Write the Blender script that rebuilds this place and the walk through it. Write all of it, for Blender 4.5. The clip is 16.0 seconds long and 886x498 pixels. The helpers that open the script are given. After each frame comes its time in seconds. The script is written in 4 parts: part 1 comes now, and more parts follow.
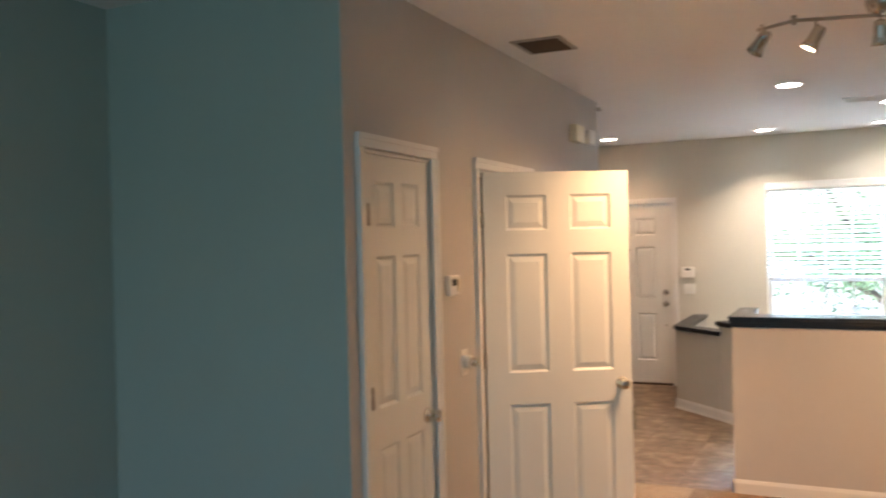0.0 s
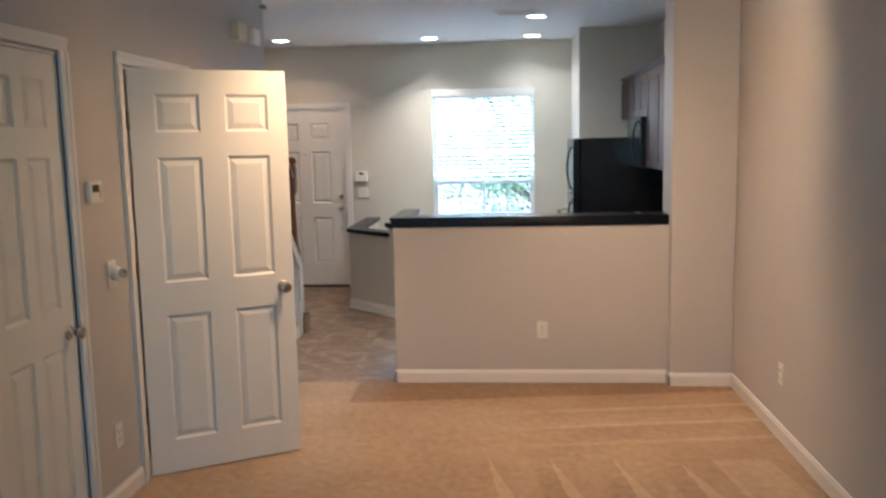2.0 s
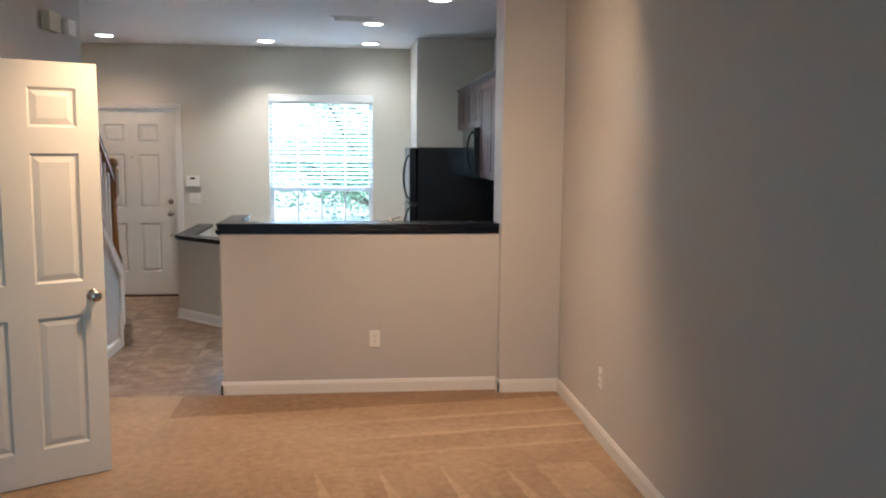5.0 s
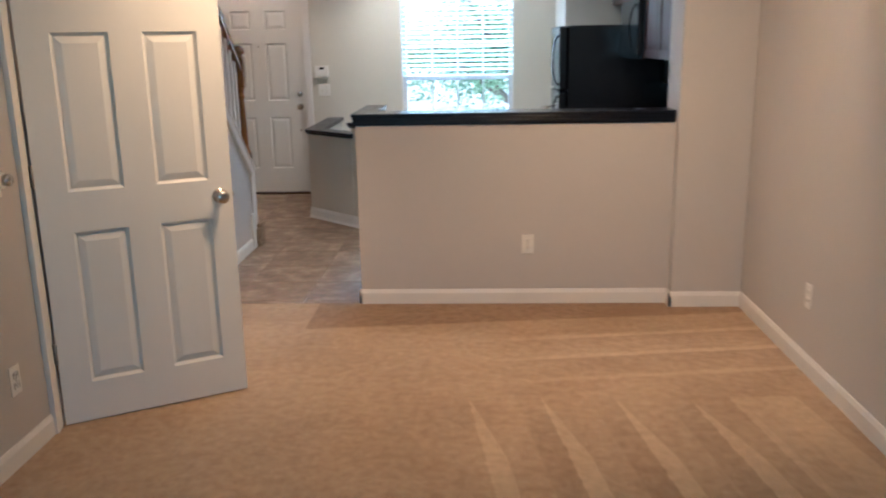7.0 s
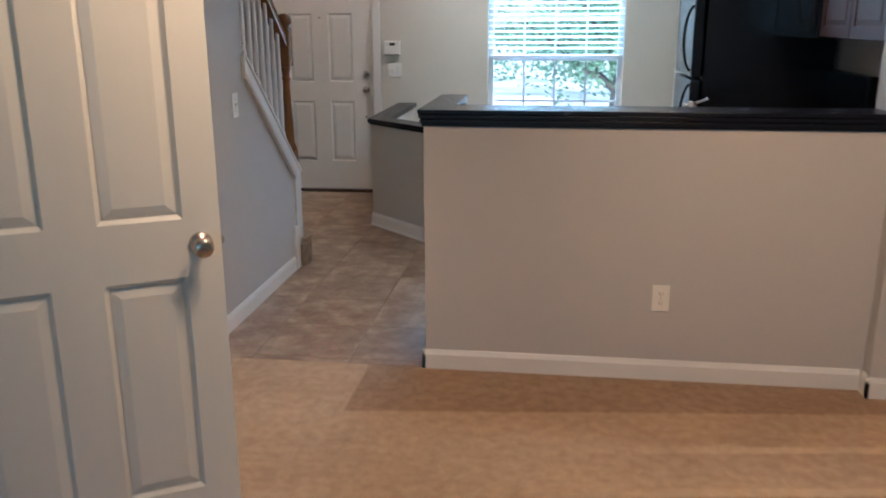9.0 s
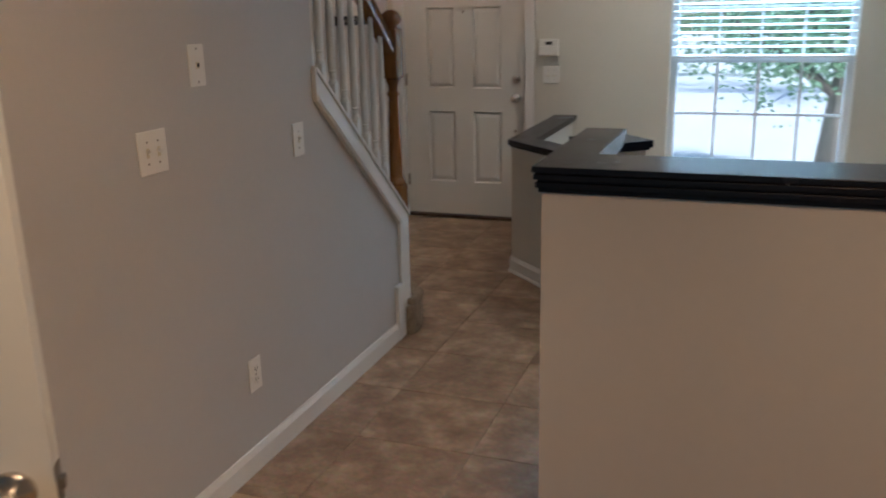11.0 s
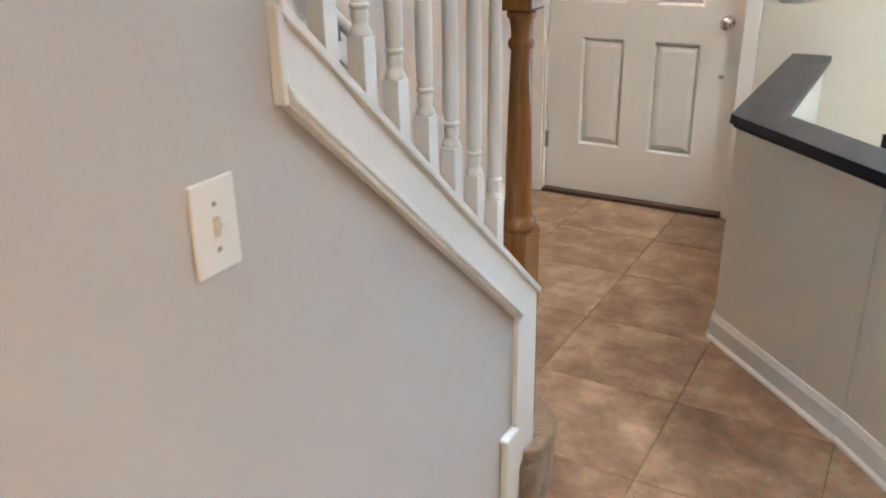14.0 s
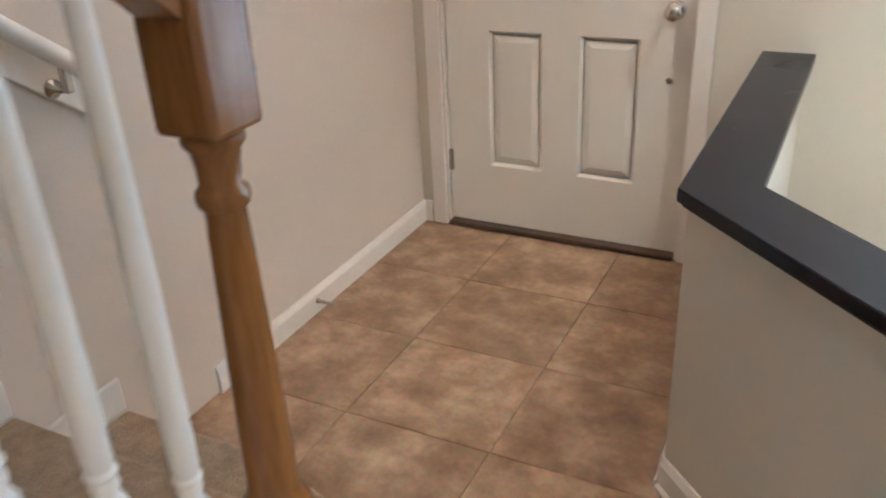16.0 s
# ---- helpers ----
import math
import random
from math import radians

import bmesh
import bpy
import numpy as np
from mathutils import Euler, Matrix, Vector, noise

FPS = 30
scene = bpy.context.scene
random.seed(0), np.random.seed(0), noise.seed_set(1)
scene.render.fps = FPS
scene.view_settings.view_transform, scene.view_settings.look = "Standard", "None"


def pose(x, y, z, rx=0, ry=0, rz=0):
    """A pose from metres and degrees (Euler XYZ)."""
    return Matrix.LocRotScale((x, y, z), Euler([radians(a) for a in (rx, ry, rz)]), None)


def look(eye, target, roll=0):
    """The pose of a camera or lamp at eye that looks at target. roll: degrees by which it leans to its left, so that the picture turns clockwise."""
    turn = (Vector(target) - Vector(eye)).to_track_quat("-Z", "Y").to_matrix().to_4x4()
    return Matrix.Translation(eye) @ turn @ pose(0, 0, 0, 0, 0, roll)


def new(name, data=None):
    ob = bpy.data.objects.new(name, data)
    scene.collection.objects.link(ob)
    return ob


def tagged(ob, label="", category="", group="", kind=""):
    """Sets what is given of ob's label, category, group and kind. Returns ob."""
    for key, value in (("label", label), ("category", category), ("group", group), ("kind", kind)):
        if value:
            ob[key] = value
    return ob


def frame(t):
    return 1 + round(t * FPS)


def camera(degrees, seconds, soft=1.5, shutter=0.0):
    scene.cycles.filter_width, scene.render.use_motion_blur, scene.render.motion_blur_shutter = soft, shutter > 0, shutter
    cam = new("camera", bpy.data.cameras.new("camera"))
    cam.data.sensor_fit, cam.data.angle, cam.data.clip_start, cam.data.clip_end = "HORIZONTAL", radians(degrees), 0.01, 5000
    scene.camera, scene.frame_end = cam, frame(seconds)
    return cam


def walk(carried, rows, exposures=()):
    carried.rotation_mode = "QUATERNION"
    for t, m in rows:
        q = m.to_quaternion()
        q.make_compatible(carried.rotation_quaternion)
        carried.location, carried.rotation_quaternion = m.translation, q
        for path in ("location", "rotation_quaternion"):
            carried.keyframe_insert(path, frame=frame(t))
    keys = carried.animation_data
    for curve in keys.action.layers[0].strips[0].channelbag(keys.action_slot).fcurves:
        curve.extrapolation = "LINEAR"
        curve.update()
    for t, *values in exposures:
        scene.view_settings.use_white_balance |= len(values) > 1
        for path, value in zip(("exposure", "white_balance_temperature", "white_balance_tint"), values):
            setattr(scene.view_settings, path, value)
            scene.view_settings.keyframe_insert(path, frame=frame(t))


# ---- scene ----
cam = camera(55.7, 16.0, 1.9, 0.5)
PATH = [
    (0, (1.173, 0.719, 1.696), (0.318, 2.526, 1.678), -1.4),
    (0.5, (1.234, 0.76, 1.699), (0.582, 2.651, 1.68), -0.9),
    (1, (1.271, 0.771, 1.702), (0.827, 2.721, 1.671), -1.2),
    (1.5, (1.289, 0.798, 1.69), (1.032, 2.776, 1.552), -1.3),
    (2, (1.314, 0.805, 1.677), (1.157, 2.783, 1.42), -1.2),
    (2.5, (1.344, 0.836, 1.658), (1.31, 2.804, 1.303), -0.7),
    (3, (1.366, 0.841, 1.647), (1.408, 2.811, 1.303), -0.1),
    (3.5, (1.4, 0.86, 1.655), (1.592, 2.826, 1.337), 0.4),
    (3.7, (1.408, 0.857, 1.652), (1.647, 2.82, 1.349), 0.4),
    (5.8, (1.405, 0.92, 1.653), (1.514, 2.905, 1.429), 1.0),
    (6, (1.397, 1.011, 1.653), (1.456, 2.989, 1.364), 1.0),
    (6.5, (1.303, 1.272, 1.597), (1.323, 3.228, 1.181), -0.3),
    (7, (1.245, 1.565, 1.558), (1.159, 3.505, 1.079), -1.0),
    (7.5, (1.188, 1.903, 1.557), (0.992, 3.833, 1.071), -0.1),
    (8, (1.144, 2.253, 1.55), (0.914, 4.171, 1.033), -2.0),
    (8.5, (1.106, 2.639, 1.513), (0.881, 4.555, 0.985), -0.5),
    (11, (1.027, 4.397, 1.544), (0.354, 6.2, 1.0), -1.3),
    (11.5, (0.968, 4.768, 1.522), (0.168, 6.501, 0.925), -0.7),
    (12, (0.848, 5.119, 1.517), (0.042, 6.847, 0.915), -2.5),
    (12.5, (0.736, 5.46, 1.504), (-0.194, 7.123, 0.896), -1.1),
    (13, (0.547, 5.776, 1.496), (-0.435, 7.404, 0.875), -3.3),
    (13.5, (0.369, 6.096, 1.485), (-0.512, 7.737, 0.757), 0.8),
    (14, (0.191, 6.393, 1.475), (-0.732, 7.989, 0.7), -1.1),
    (14.5, (0.032, 6.664, 1.495), (-0.67, 8.361, 0.704), -5.1),
    (15, (-0.042, 6.938, 1.506), (-0.556, 8.725, 0.771), -3.0),
    (15.5, (-0.041, 7.214, 1.502), (-0.706, 8.899, 0.655), -2.2),
    (16, (-0.016, 7.502, 1.504), (-0.849, 9.085, 0.609), -2.9),
]
EXPOSURES = [(0, 2.1, 6000, 12), (0.5, 1.95, 5800, 11), (1, 1.87, 5600, 10), (1.5, 1.78, 5250, 8), (2.5, 1.72, 5050, 7), (6, 1.72, 4980, 6), (8.5, 1.52, 4750, 6), (11, 0.85, 5150, 6), (12, 1.0, 5600, 5), (12.5, 1.42, 5700, 5), (13.5, 1.95, 5250, 3), (14, 2.5, 5000, 3), (14.5, 2.35, 5150, 3), (15, 2.0, 5450, 5), (15.5, 2.0, 5550, 6), (16, 2.3, 5250, 6)]
walk(cam, [(t, look(eye, target, roll)) for t, eye, target, roll in PATH], EXPOSURES)

# ---- world, sun and lamps ----
world = bpy.data.worlds.new("world")
scene.world = world
world.use_nodes = True
wn = world.node_tree.nodes
sky = wn.new("ShaderNodeTexSky")
sky.sky_type, sky.sun_disc = "NISHITA", False
sky.sun_elevation, sky.sun_rotation = radians(40), radians(97)
world.node_tree.links.new(sky.outputs["Color"], wn["Background"].inputs["Color"])
wn["Background"].inputs["Strength"].default_value = 0.15

CEIL = 2.76          # ceiling height
WX = -0.535          # face of the wall with the two closet doors
NY = 10.40           # inner face of the wall with the front door
EX = 2.80            # right-hand wall face
LX = -1.62           # stair side wall face


def lamp(name, kind, power, colour, m, **more):
    data = bpy.data.lights.new(name, kind)
    data.energy, data.color = power, colour
    for key, value in more.items():
        if key == "radius":
            data.shadow_soft_size = value
        elif key == "cone":
            data.spot_size = radians(value)
        elif key == "blend":
            data.spot_blend = value
        elif key == "width":
            data.shape, data.size = "RECTANGLE", value
        elif key == "height":
            data.size_y = value
        elif key == "angle":
            data.angle = radians(value)
    ob = new(name, data)
    ob.matrix_world = m
    return ob


lamp("sun", "SUN", 5.0, (1.0, 0.95, 0.88), look((0, 0, 0), (-0.76, 0.10, -0.64)), angle=0.5)
# added lamp for the sky's light, out of view outside above the front window
lamp("front_sky_fill", "AREA", 210, (0.66, 0.86, 1.0), look((1.035, 12.4, 3.25), (1.2, 8.6, 0.6)), width=1.6, height=1.2)
# added lamp in the assumed back window, for bluish daylight from behind
lamp("back_daylight_fill", "AREA", 8.0, (0.54, 0.88, 1.0), look((0.4, -2.06, 1.4), (0.4, 3.0, 1.3)), width=1.6, height=1.5)
CANS = [(0.865, 7.216), (2.042, 7.214), (1.579, 8.509), (0.496, 9.88), (1.575, 9.917), (-1.063, 9.70)]
for cx, cy in CANS:
    power = 30 if cx < -0.5 else 74 if cx < 0.6 else 22
    lamp("can_light", "SPOT", power, (1.0, 0.60, 0.34) if cx < -0.5 else (1.0, 0.80, 0.60) if cx < 0.6 else (1.0, 0.86, 0.70), look((cx, cy, CEIL - 0.012), (cx, cy, 0)), radius=0.06, cone=145 if cx < -0.5 else 116 if cx < 0.6 else 145, blend=1.0)
TRACK_Z = 2.645
# head place and aim
HEADS = [((0.872, 4.80), (-0.56, 0.45, -0.70)), ((1.095, 4.83), (-0.50, 0.02, -0.85)), ((1.352, 4.87), (0.02, 0.25, -1.0)), ((1.612, 4.93), (0.20, 0.42, -0.90)), ((1.876, 4.85), (0.48, 0.62, -0.62))]
BEAMS = [(33, 78), (18, 120), (26, 105), (25, 105), (15, 112)]
for ((hx, hy), aim), (power, cone) in zip(HEADS, BEAMS):
    p = Vector((hx, hy, TRACK_Z - 0.07))
    d = Vector(aim).normalized()
    lamp("track_light_beam", "SPOT", power, (1.0, 0.56, 0.26), look(p + d * 0.088, p + d), radius=0.025, cone=cone, blend=1.0)


# ---- materials ----
def material(name, colour, rough=0.5, metal=0.0, grain=40.0, vary=0.06, blotch=1.5, stain=0.05, bump=0.1, bump_scale=120.0, coat=0.0, stretch=(1, 1, 1), dark=None):
    """Base colour with fine grain, broad blotches and a fine relief, at metric size."""
    m = bpy.data.materials.new(name)
    m.use_nodes = True
    nt = m.node_tree
    b = nt.nodes["Principled BSDF"]
    tc = nt.nodes.new("ShaderNodeTexCoord")
    mp = nt.nodes.new("ShaderNodeMapping")
    mp.inputs["Scale"].default_value = stretch
    nt.links.new(tc.outputs["Object"], mp.inputs["Vector"])

    def noise_at(scale, detail):
        n = nt.nodes.new("ShaderNodeTexNoise")
        n.inputs["Scale"].default_value, n.inputs["Detail"].default_value = scale, detail
        nt.links.new(mp.outputs["Vector"], n.inputs["Vector"])
        return n

    def blend(a, fac, amount, other):
        mr = nt.nodes.new("ShaderNodeMapRange")
        mr.inputs["From Min"].default_value, mr.inputs["From Max"].default_value = 0.35, 0.68
        mr.inputs["To Max"].default_value = amount
        nt.links.new(fac.outputs["Fac"], mr.inputs["Value"])
        mx = nt.nodes.new("ShaderNodeMix")
        mx.data_type = "RGBA"
        nt.links.new(mr.outputs["Result"], mx.inputs[0])
        nt.links.new(a, mx.inputs[6])
        mx.inputs[7].default_value = (*other, 1)
        return mx.outputs[2]

    rgb = nt.nodes.new("ShaderNodeRGB")
    rgb.outputs[0].default_value = (*colour, 1)
    other = dark or tuple(c * 0.55 for c in colour)
    out = blend(rgb.outputs[0], noise_at(grain, 3), vary, other)
    out = blend(out, noise_at(blotch, 4), stain, other)
    nt.links.new(out, b.inputs["Base Color"])
    b.inputs["Roughness"].default_value, b.inputs["Metallic"].default_value = rough, metal
    b.inputs["Coat Weight"].default_value = coat
    rn = noise_at(blotch * 4, 3)
    mr = nt.nodes.new("ShaderNodeMapRange")
    mr.inputs["To Min"].default_value, mr.inputs["To Max"].default_value = max(0.02, rough - 0.07), min(1, rough + 0.07)
    nt.links.new(rn.outputs["Fac"], mr.inputs["Value"])
    nt.links.new(mr.outputs["Result"], b.inputs["Roughness"])
    if bump:
        bp = nt.nodes.new("ShaderNodeBump")
        bp.inputs["Strength"].default_value, bp.inputs["Distance"].default_value = bump, 0.004
        nt.links.new(noise_at(bump_scale, 4).outputs["Fac"], bp.inputs["Height"])
        nt.links.new(bp.outputs["Normal"], b.inputs["Normal"])
    return m


def glowing(name, colour, strength):
    m = bpy.data.materials.new(name)
    m.use_nodes = True
    b = m.node_tree.nodes["Principled BSDF"]
    b.inputs["Emission Color"].default_value = (*colour, 1)
    b.inputs["Emission Strength"].default_value = strength
    return m


GREIGE = material("greige_wall_paint", (0.53, 0.51, 0.49), 0.62, vary=0.03, stain=0.06, bump=0.12, bump_scale=180)
CREAM = material("cream_wall_paint", (0.64, 0.61, 0.53), 0.6, vary=0.03, stain=0.05, bump=0.12, bump_scale=180)
PEACH = material("warm_cream_wall_paint", (0.70, 0.635, 0.565), 0.6, vary=0.03, stain=0.05, bump=0.12, bump_scale=180)
TEAL = material("teal_wall_paint", (0.37, 0.43, 0.405), 0.65, vary=0.03, stain=0.06, bump=0.12, bump_scale=180)
CEILING = material("ceiling_paint", (0.80, 0.79, 0.79), 0.85, vary=0.06, stain=0.05, bump=0.5, bump_scale=90)
TRIM = material("white_trim_paint", (0.78, 0.77, 0.74), 0.32, vary=0.03, stain=0.06, bump=0.03, bump_scale=60)
DOOR = material("white_door_paint", (0.76, 0.76, 0.72), 0.38, vary=0.03, stain=0.05, bump=0.06, bump_scale=70, stretch=(6, 6, 0.6))
PLASTIC = material("white_plastic", (0.80, 0.78, 0.73), 0.35, vary=0.01, stain=0.03, bump=0)
IVORY = material("ivory_plastic", (0.66, 0.60, 0.45), 0.4, vary=0.01, stain=0.05, bump=0)
CHROME = material("satin_nickel", (0.62, 0.58, 0.53), 0.22, 1.0, vary=0.05, stain=0.1, bump=0.02)
HINGE = material("dull_steel", (0.40, 0.37, 0.33), 0.4, 1.0, vary=0.1, stain=0.2, bump=0.05)
BLACKTOP = material("black_laminate", (0.006, 0.008, 0.014), 0.25, vary=0.2, stain=0.3, grain=200, bump=0.08, bump_scale=250, dark=(0.016, 0.016, 0.02))
BLACKTOP.node_tree.nodes["Principled BSDF"].inputs["Specular IOR Level"].default_value = 0.2
GLOSS = material("black_appliance_enamel", (0.006, 0.006, 0.007), 0.22, vary=0.1, stain=0.1, bump=0.04, bump_scale=300)
CABINET = material("stained_cabinet_wood", (0.075, 0.028, 0.019), 0.38, vary=0.5, stain=0.3, grain=14, blotch=3, bump=0.08, stretch=(8, 8, 0.7))
OAK = material("honey_oak", (0.28, 0.125, 0.032), 0.2, vary=0.45, stain=0.35, grain=16, blotch=3, bump=0.08, bump_scale=50, coat=0.4, stretch=(7, 7, 0.7), dark=(0.13, 0.045, 0.012))
BRONZE = material("bronze_threshold", (0.10, 0.07, 0.05), 0.45, 0.6, vary=0.2, stain=0.3)
DARK = material("dark_slot", (0.02, 0.02, 0.02), 0.6, bump=0)
VINYL = material("window_vinyl", (0.80, 0.81, 0.82), 0.35, vary=0.02, stain=0.03, bump=0)
SLAT = material("blind_slat_vinyl", (0.80, 0.80, 0.78), 0.4, vary=0.02, stain=0.03, bump=0)
RUBBER = material("rubber_tip", (0.55, 0.53, 0.48), 0.7, bump=0)
CANLIGHT = glowing("downlight_glow", (1.0, 0.88, 0.74), 6)
WARMGLOW = glowing("halogen_glow", (1.0, 0.72, 0.40), 12)
GROUT = material("brown_grout", (0.15, 0.11, 0.08), 0.9, vary=0.2, stain=0.2)
BARK = material("tree_bark", (0.20, 0.16, 0.13), 0.9, vary=0.4, stain=0.3, grain=30, bump=0.6, bump_scale=25, stretch=(1, 1, 0.3))
LEAF = material("leaf_green", (0.12, 0.19, 0.07), 0.45, vary=0.5, stain=0.5, grain=6, dark=(0.06, 0.11, 0.04), bump=0)
leaf_nodes = LEAF.node_tree
leaf_out = leaf_nodes.nodes["Material Output"]
leaf_mix, leaf_back = leaf_nodes.nodes.new("ShaderNodeMixShader"), leaf_nodes.nodes.new("ShaderNodeBsdfTranslucent")
leaf_back.inputs["Color"].default_value = (0.42, 0.54, 0.36, 1)
leaf_mix.inputs[0].default_value = 0.7
leaf_nodes.links.new(leaf_nodes.nodes["Principled BSDF"].outputs[0], leaf_mix.inputs[1])
leaf_nodes.links.new(leaf_back.outputs[0], leaf_mix.inputs[2])
leaf_nodes.links.new(leaf_mix.outputs[0], leaf_out.inputs["Surface"])
LAWN = material("lawn_grass", (0.10, 0.14, 0.04), 0.9, vary=0.6, stain=0.5, grain=25, bump=0.5)
CONCRETE = material("pale_concrete", (0.62, 0.62, 0.60), 0.85, vary=0.2, stain=0.2)
SIDING = material("pale_siding", (0.62, 0.60, 0.55), 0.7, vary=0.1, stain=0.1)


def tile_material():
    """Mottled brown ceramic; each tile takes its own shift of pattern and tone."""
    m = bpy.data.materials.new("mottled_stone_tile")
    m.use_nodes = True
    nt = m.node_tree
    b = nt.nodes["Principled BSDF"]
    tc, info = nt.nodes.new("ShaderNodeTexCoord"), nt.nodes.new("ShaderNodeObjectInfo")
    add = nt.nodes.new("ShaderNodeVectorMath")
    add.operation = "MULTIPLY_ADD"
    mul = nt.nodes.new("ShaderNodeCombineXYZ")
    for k in range(3):
        nt.links.new(info.outputs["Random"], mul.inputs[k])
    add.inputs[1].default_value = (37, 53, 71)
    nt.links.new(mul.outputs[0], add.inputs[0])
    nt.links.new(tc.outputs["Object"], add.inputs[2])
    n1, n2 = nt.nodes.new("ShaderNodeTexNoise"), nt.nodes.new("ShaderNodeTexNoise")
    n1.inputs["Scale"].default_value, n1.inputs["Detail"].default_value, n1.inputs["Roughness"].default_value = 7.0, 7, 0.62
    n1.inputs["Distortion"].default_value = 0.0
    n2.inputs["Scale"].default_value, n2.inputs["Detail"].default_value = 45, 4
    nt.links.new(add.outputs[0], n1.inputs["Vector"])
    nt.links.new(add.outputs[0], n2.inputs["Vector"])
    ramp = nt.nodes.new("ShaderNodeValToRGB")
    ramp.color_ramp.elements[0].position, ramp.color_ramp.elements[0].color = 0.30, (0.165, 0.088, 0.044, 1)
    ramp.color_ramp.elements[1].position, ramp.color_ramp.elements[1].color = 0.72, (0.47, 0.33, 0.20, 1)
    e = ramp.color_ramp.elements.new(0.5)
    e.color = (0.275, 0.175, 0.098, 1)
    nt.links.new(n1.outputs["Fac"], ramp.inputs["Fac"])
    mx = nt.nodes.new("ShaderNodeMix")
    mx.data_type, mx.blend_type = "RGBA", "OVERLAY"
    mx.inputs[0].default_value = 0.35
    nt.links.new(ramp.outputs["Color"], mx.inputs[6])
    nt.links.new(n2.outputs["Color"], mx.inputs[7])
    hs = nt.nodes.new("ShaderNodeHueSaturation")
    mr = nt.nodes.new("ShaderNodeMapRange")
    mr.inputs["To Min"].default_value, mr.inputs["To Max"].default_value = 0.88, 1.1
    nt.links.new(info.outputs["Random"], mr.inputs["Value"])
    nt.links.new(mr.outputs["Result"], hs.inputs["Value"])
    hs.inputs["Saturation"].default_value = 0.92
    nt.links.new(mx.outputs[2], hs.inputs["Color"])
    nt.links.new(hs.outputs["Color"], b.inputs["Base Color"])
    b.inputs["Roughness"].default_value = 0.42
    bp = nt.nodes.new("ShaderNodeBump")
    bp.inputs["Strength"].default_value, bp.inputs["Distance"].default_value = 0.25, 0.004
    nt.links.new(n1.outputs["Fac"], bp.inputs["Height"])
    nt.links.new(bp.outputs["Normal"], b.inputs["Normal"])
    return m


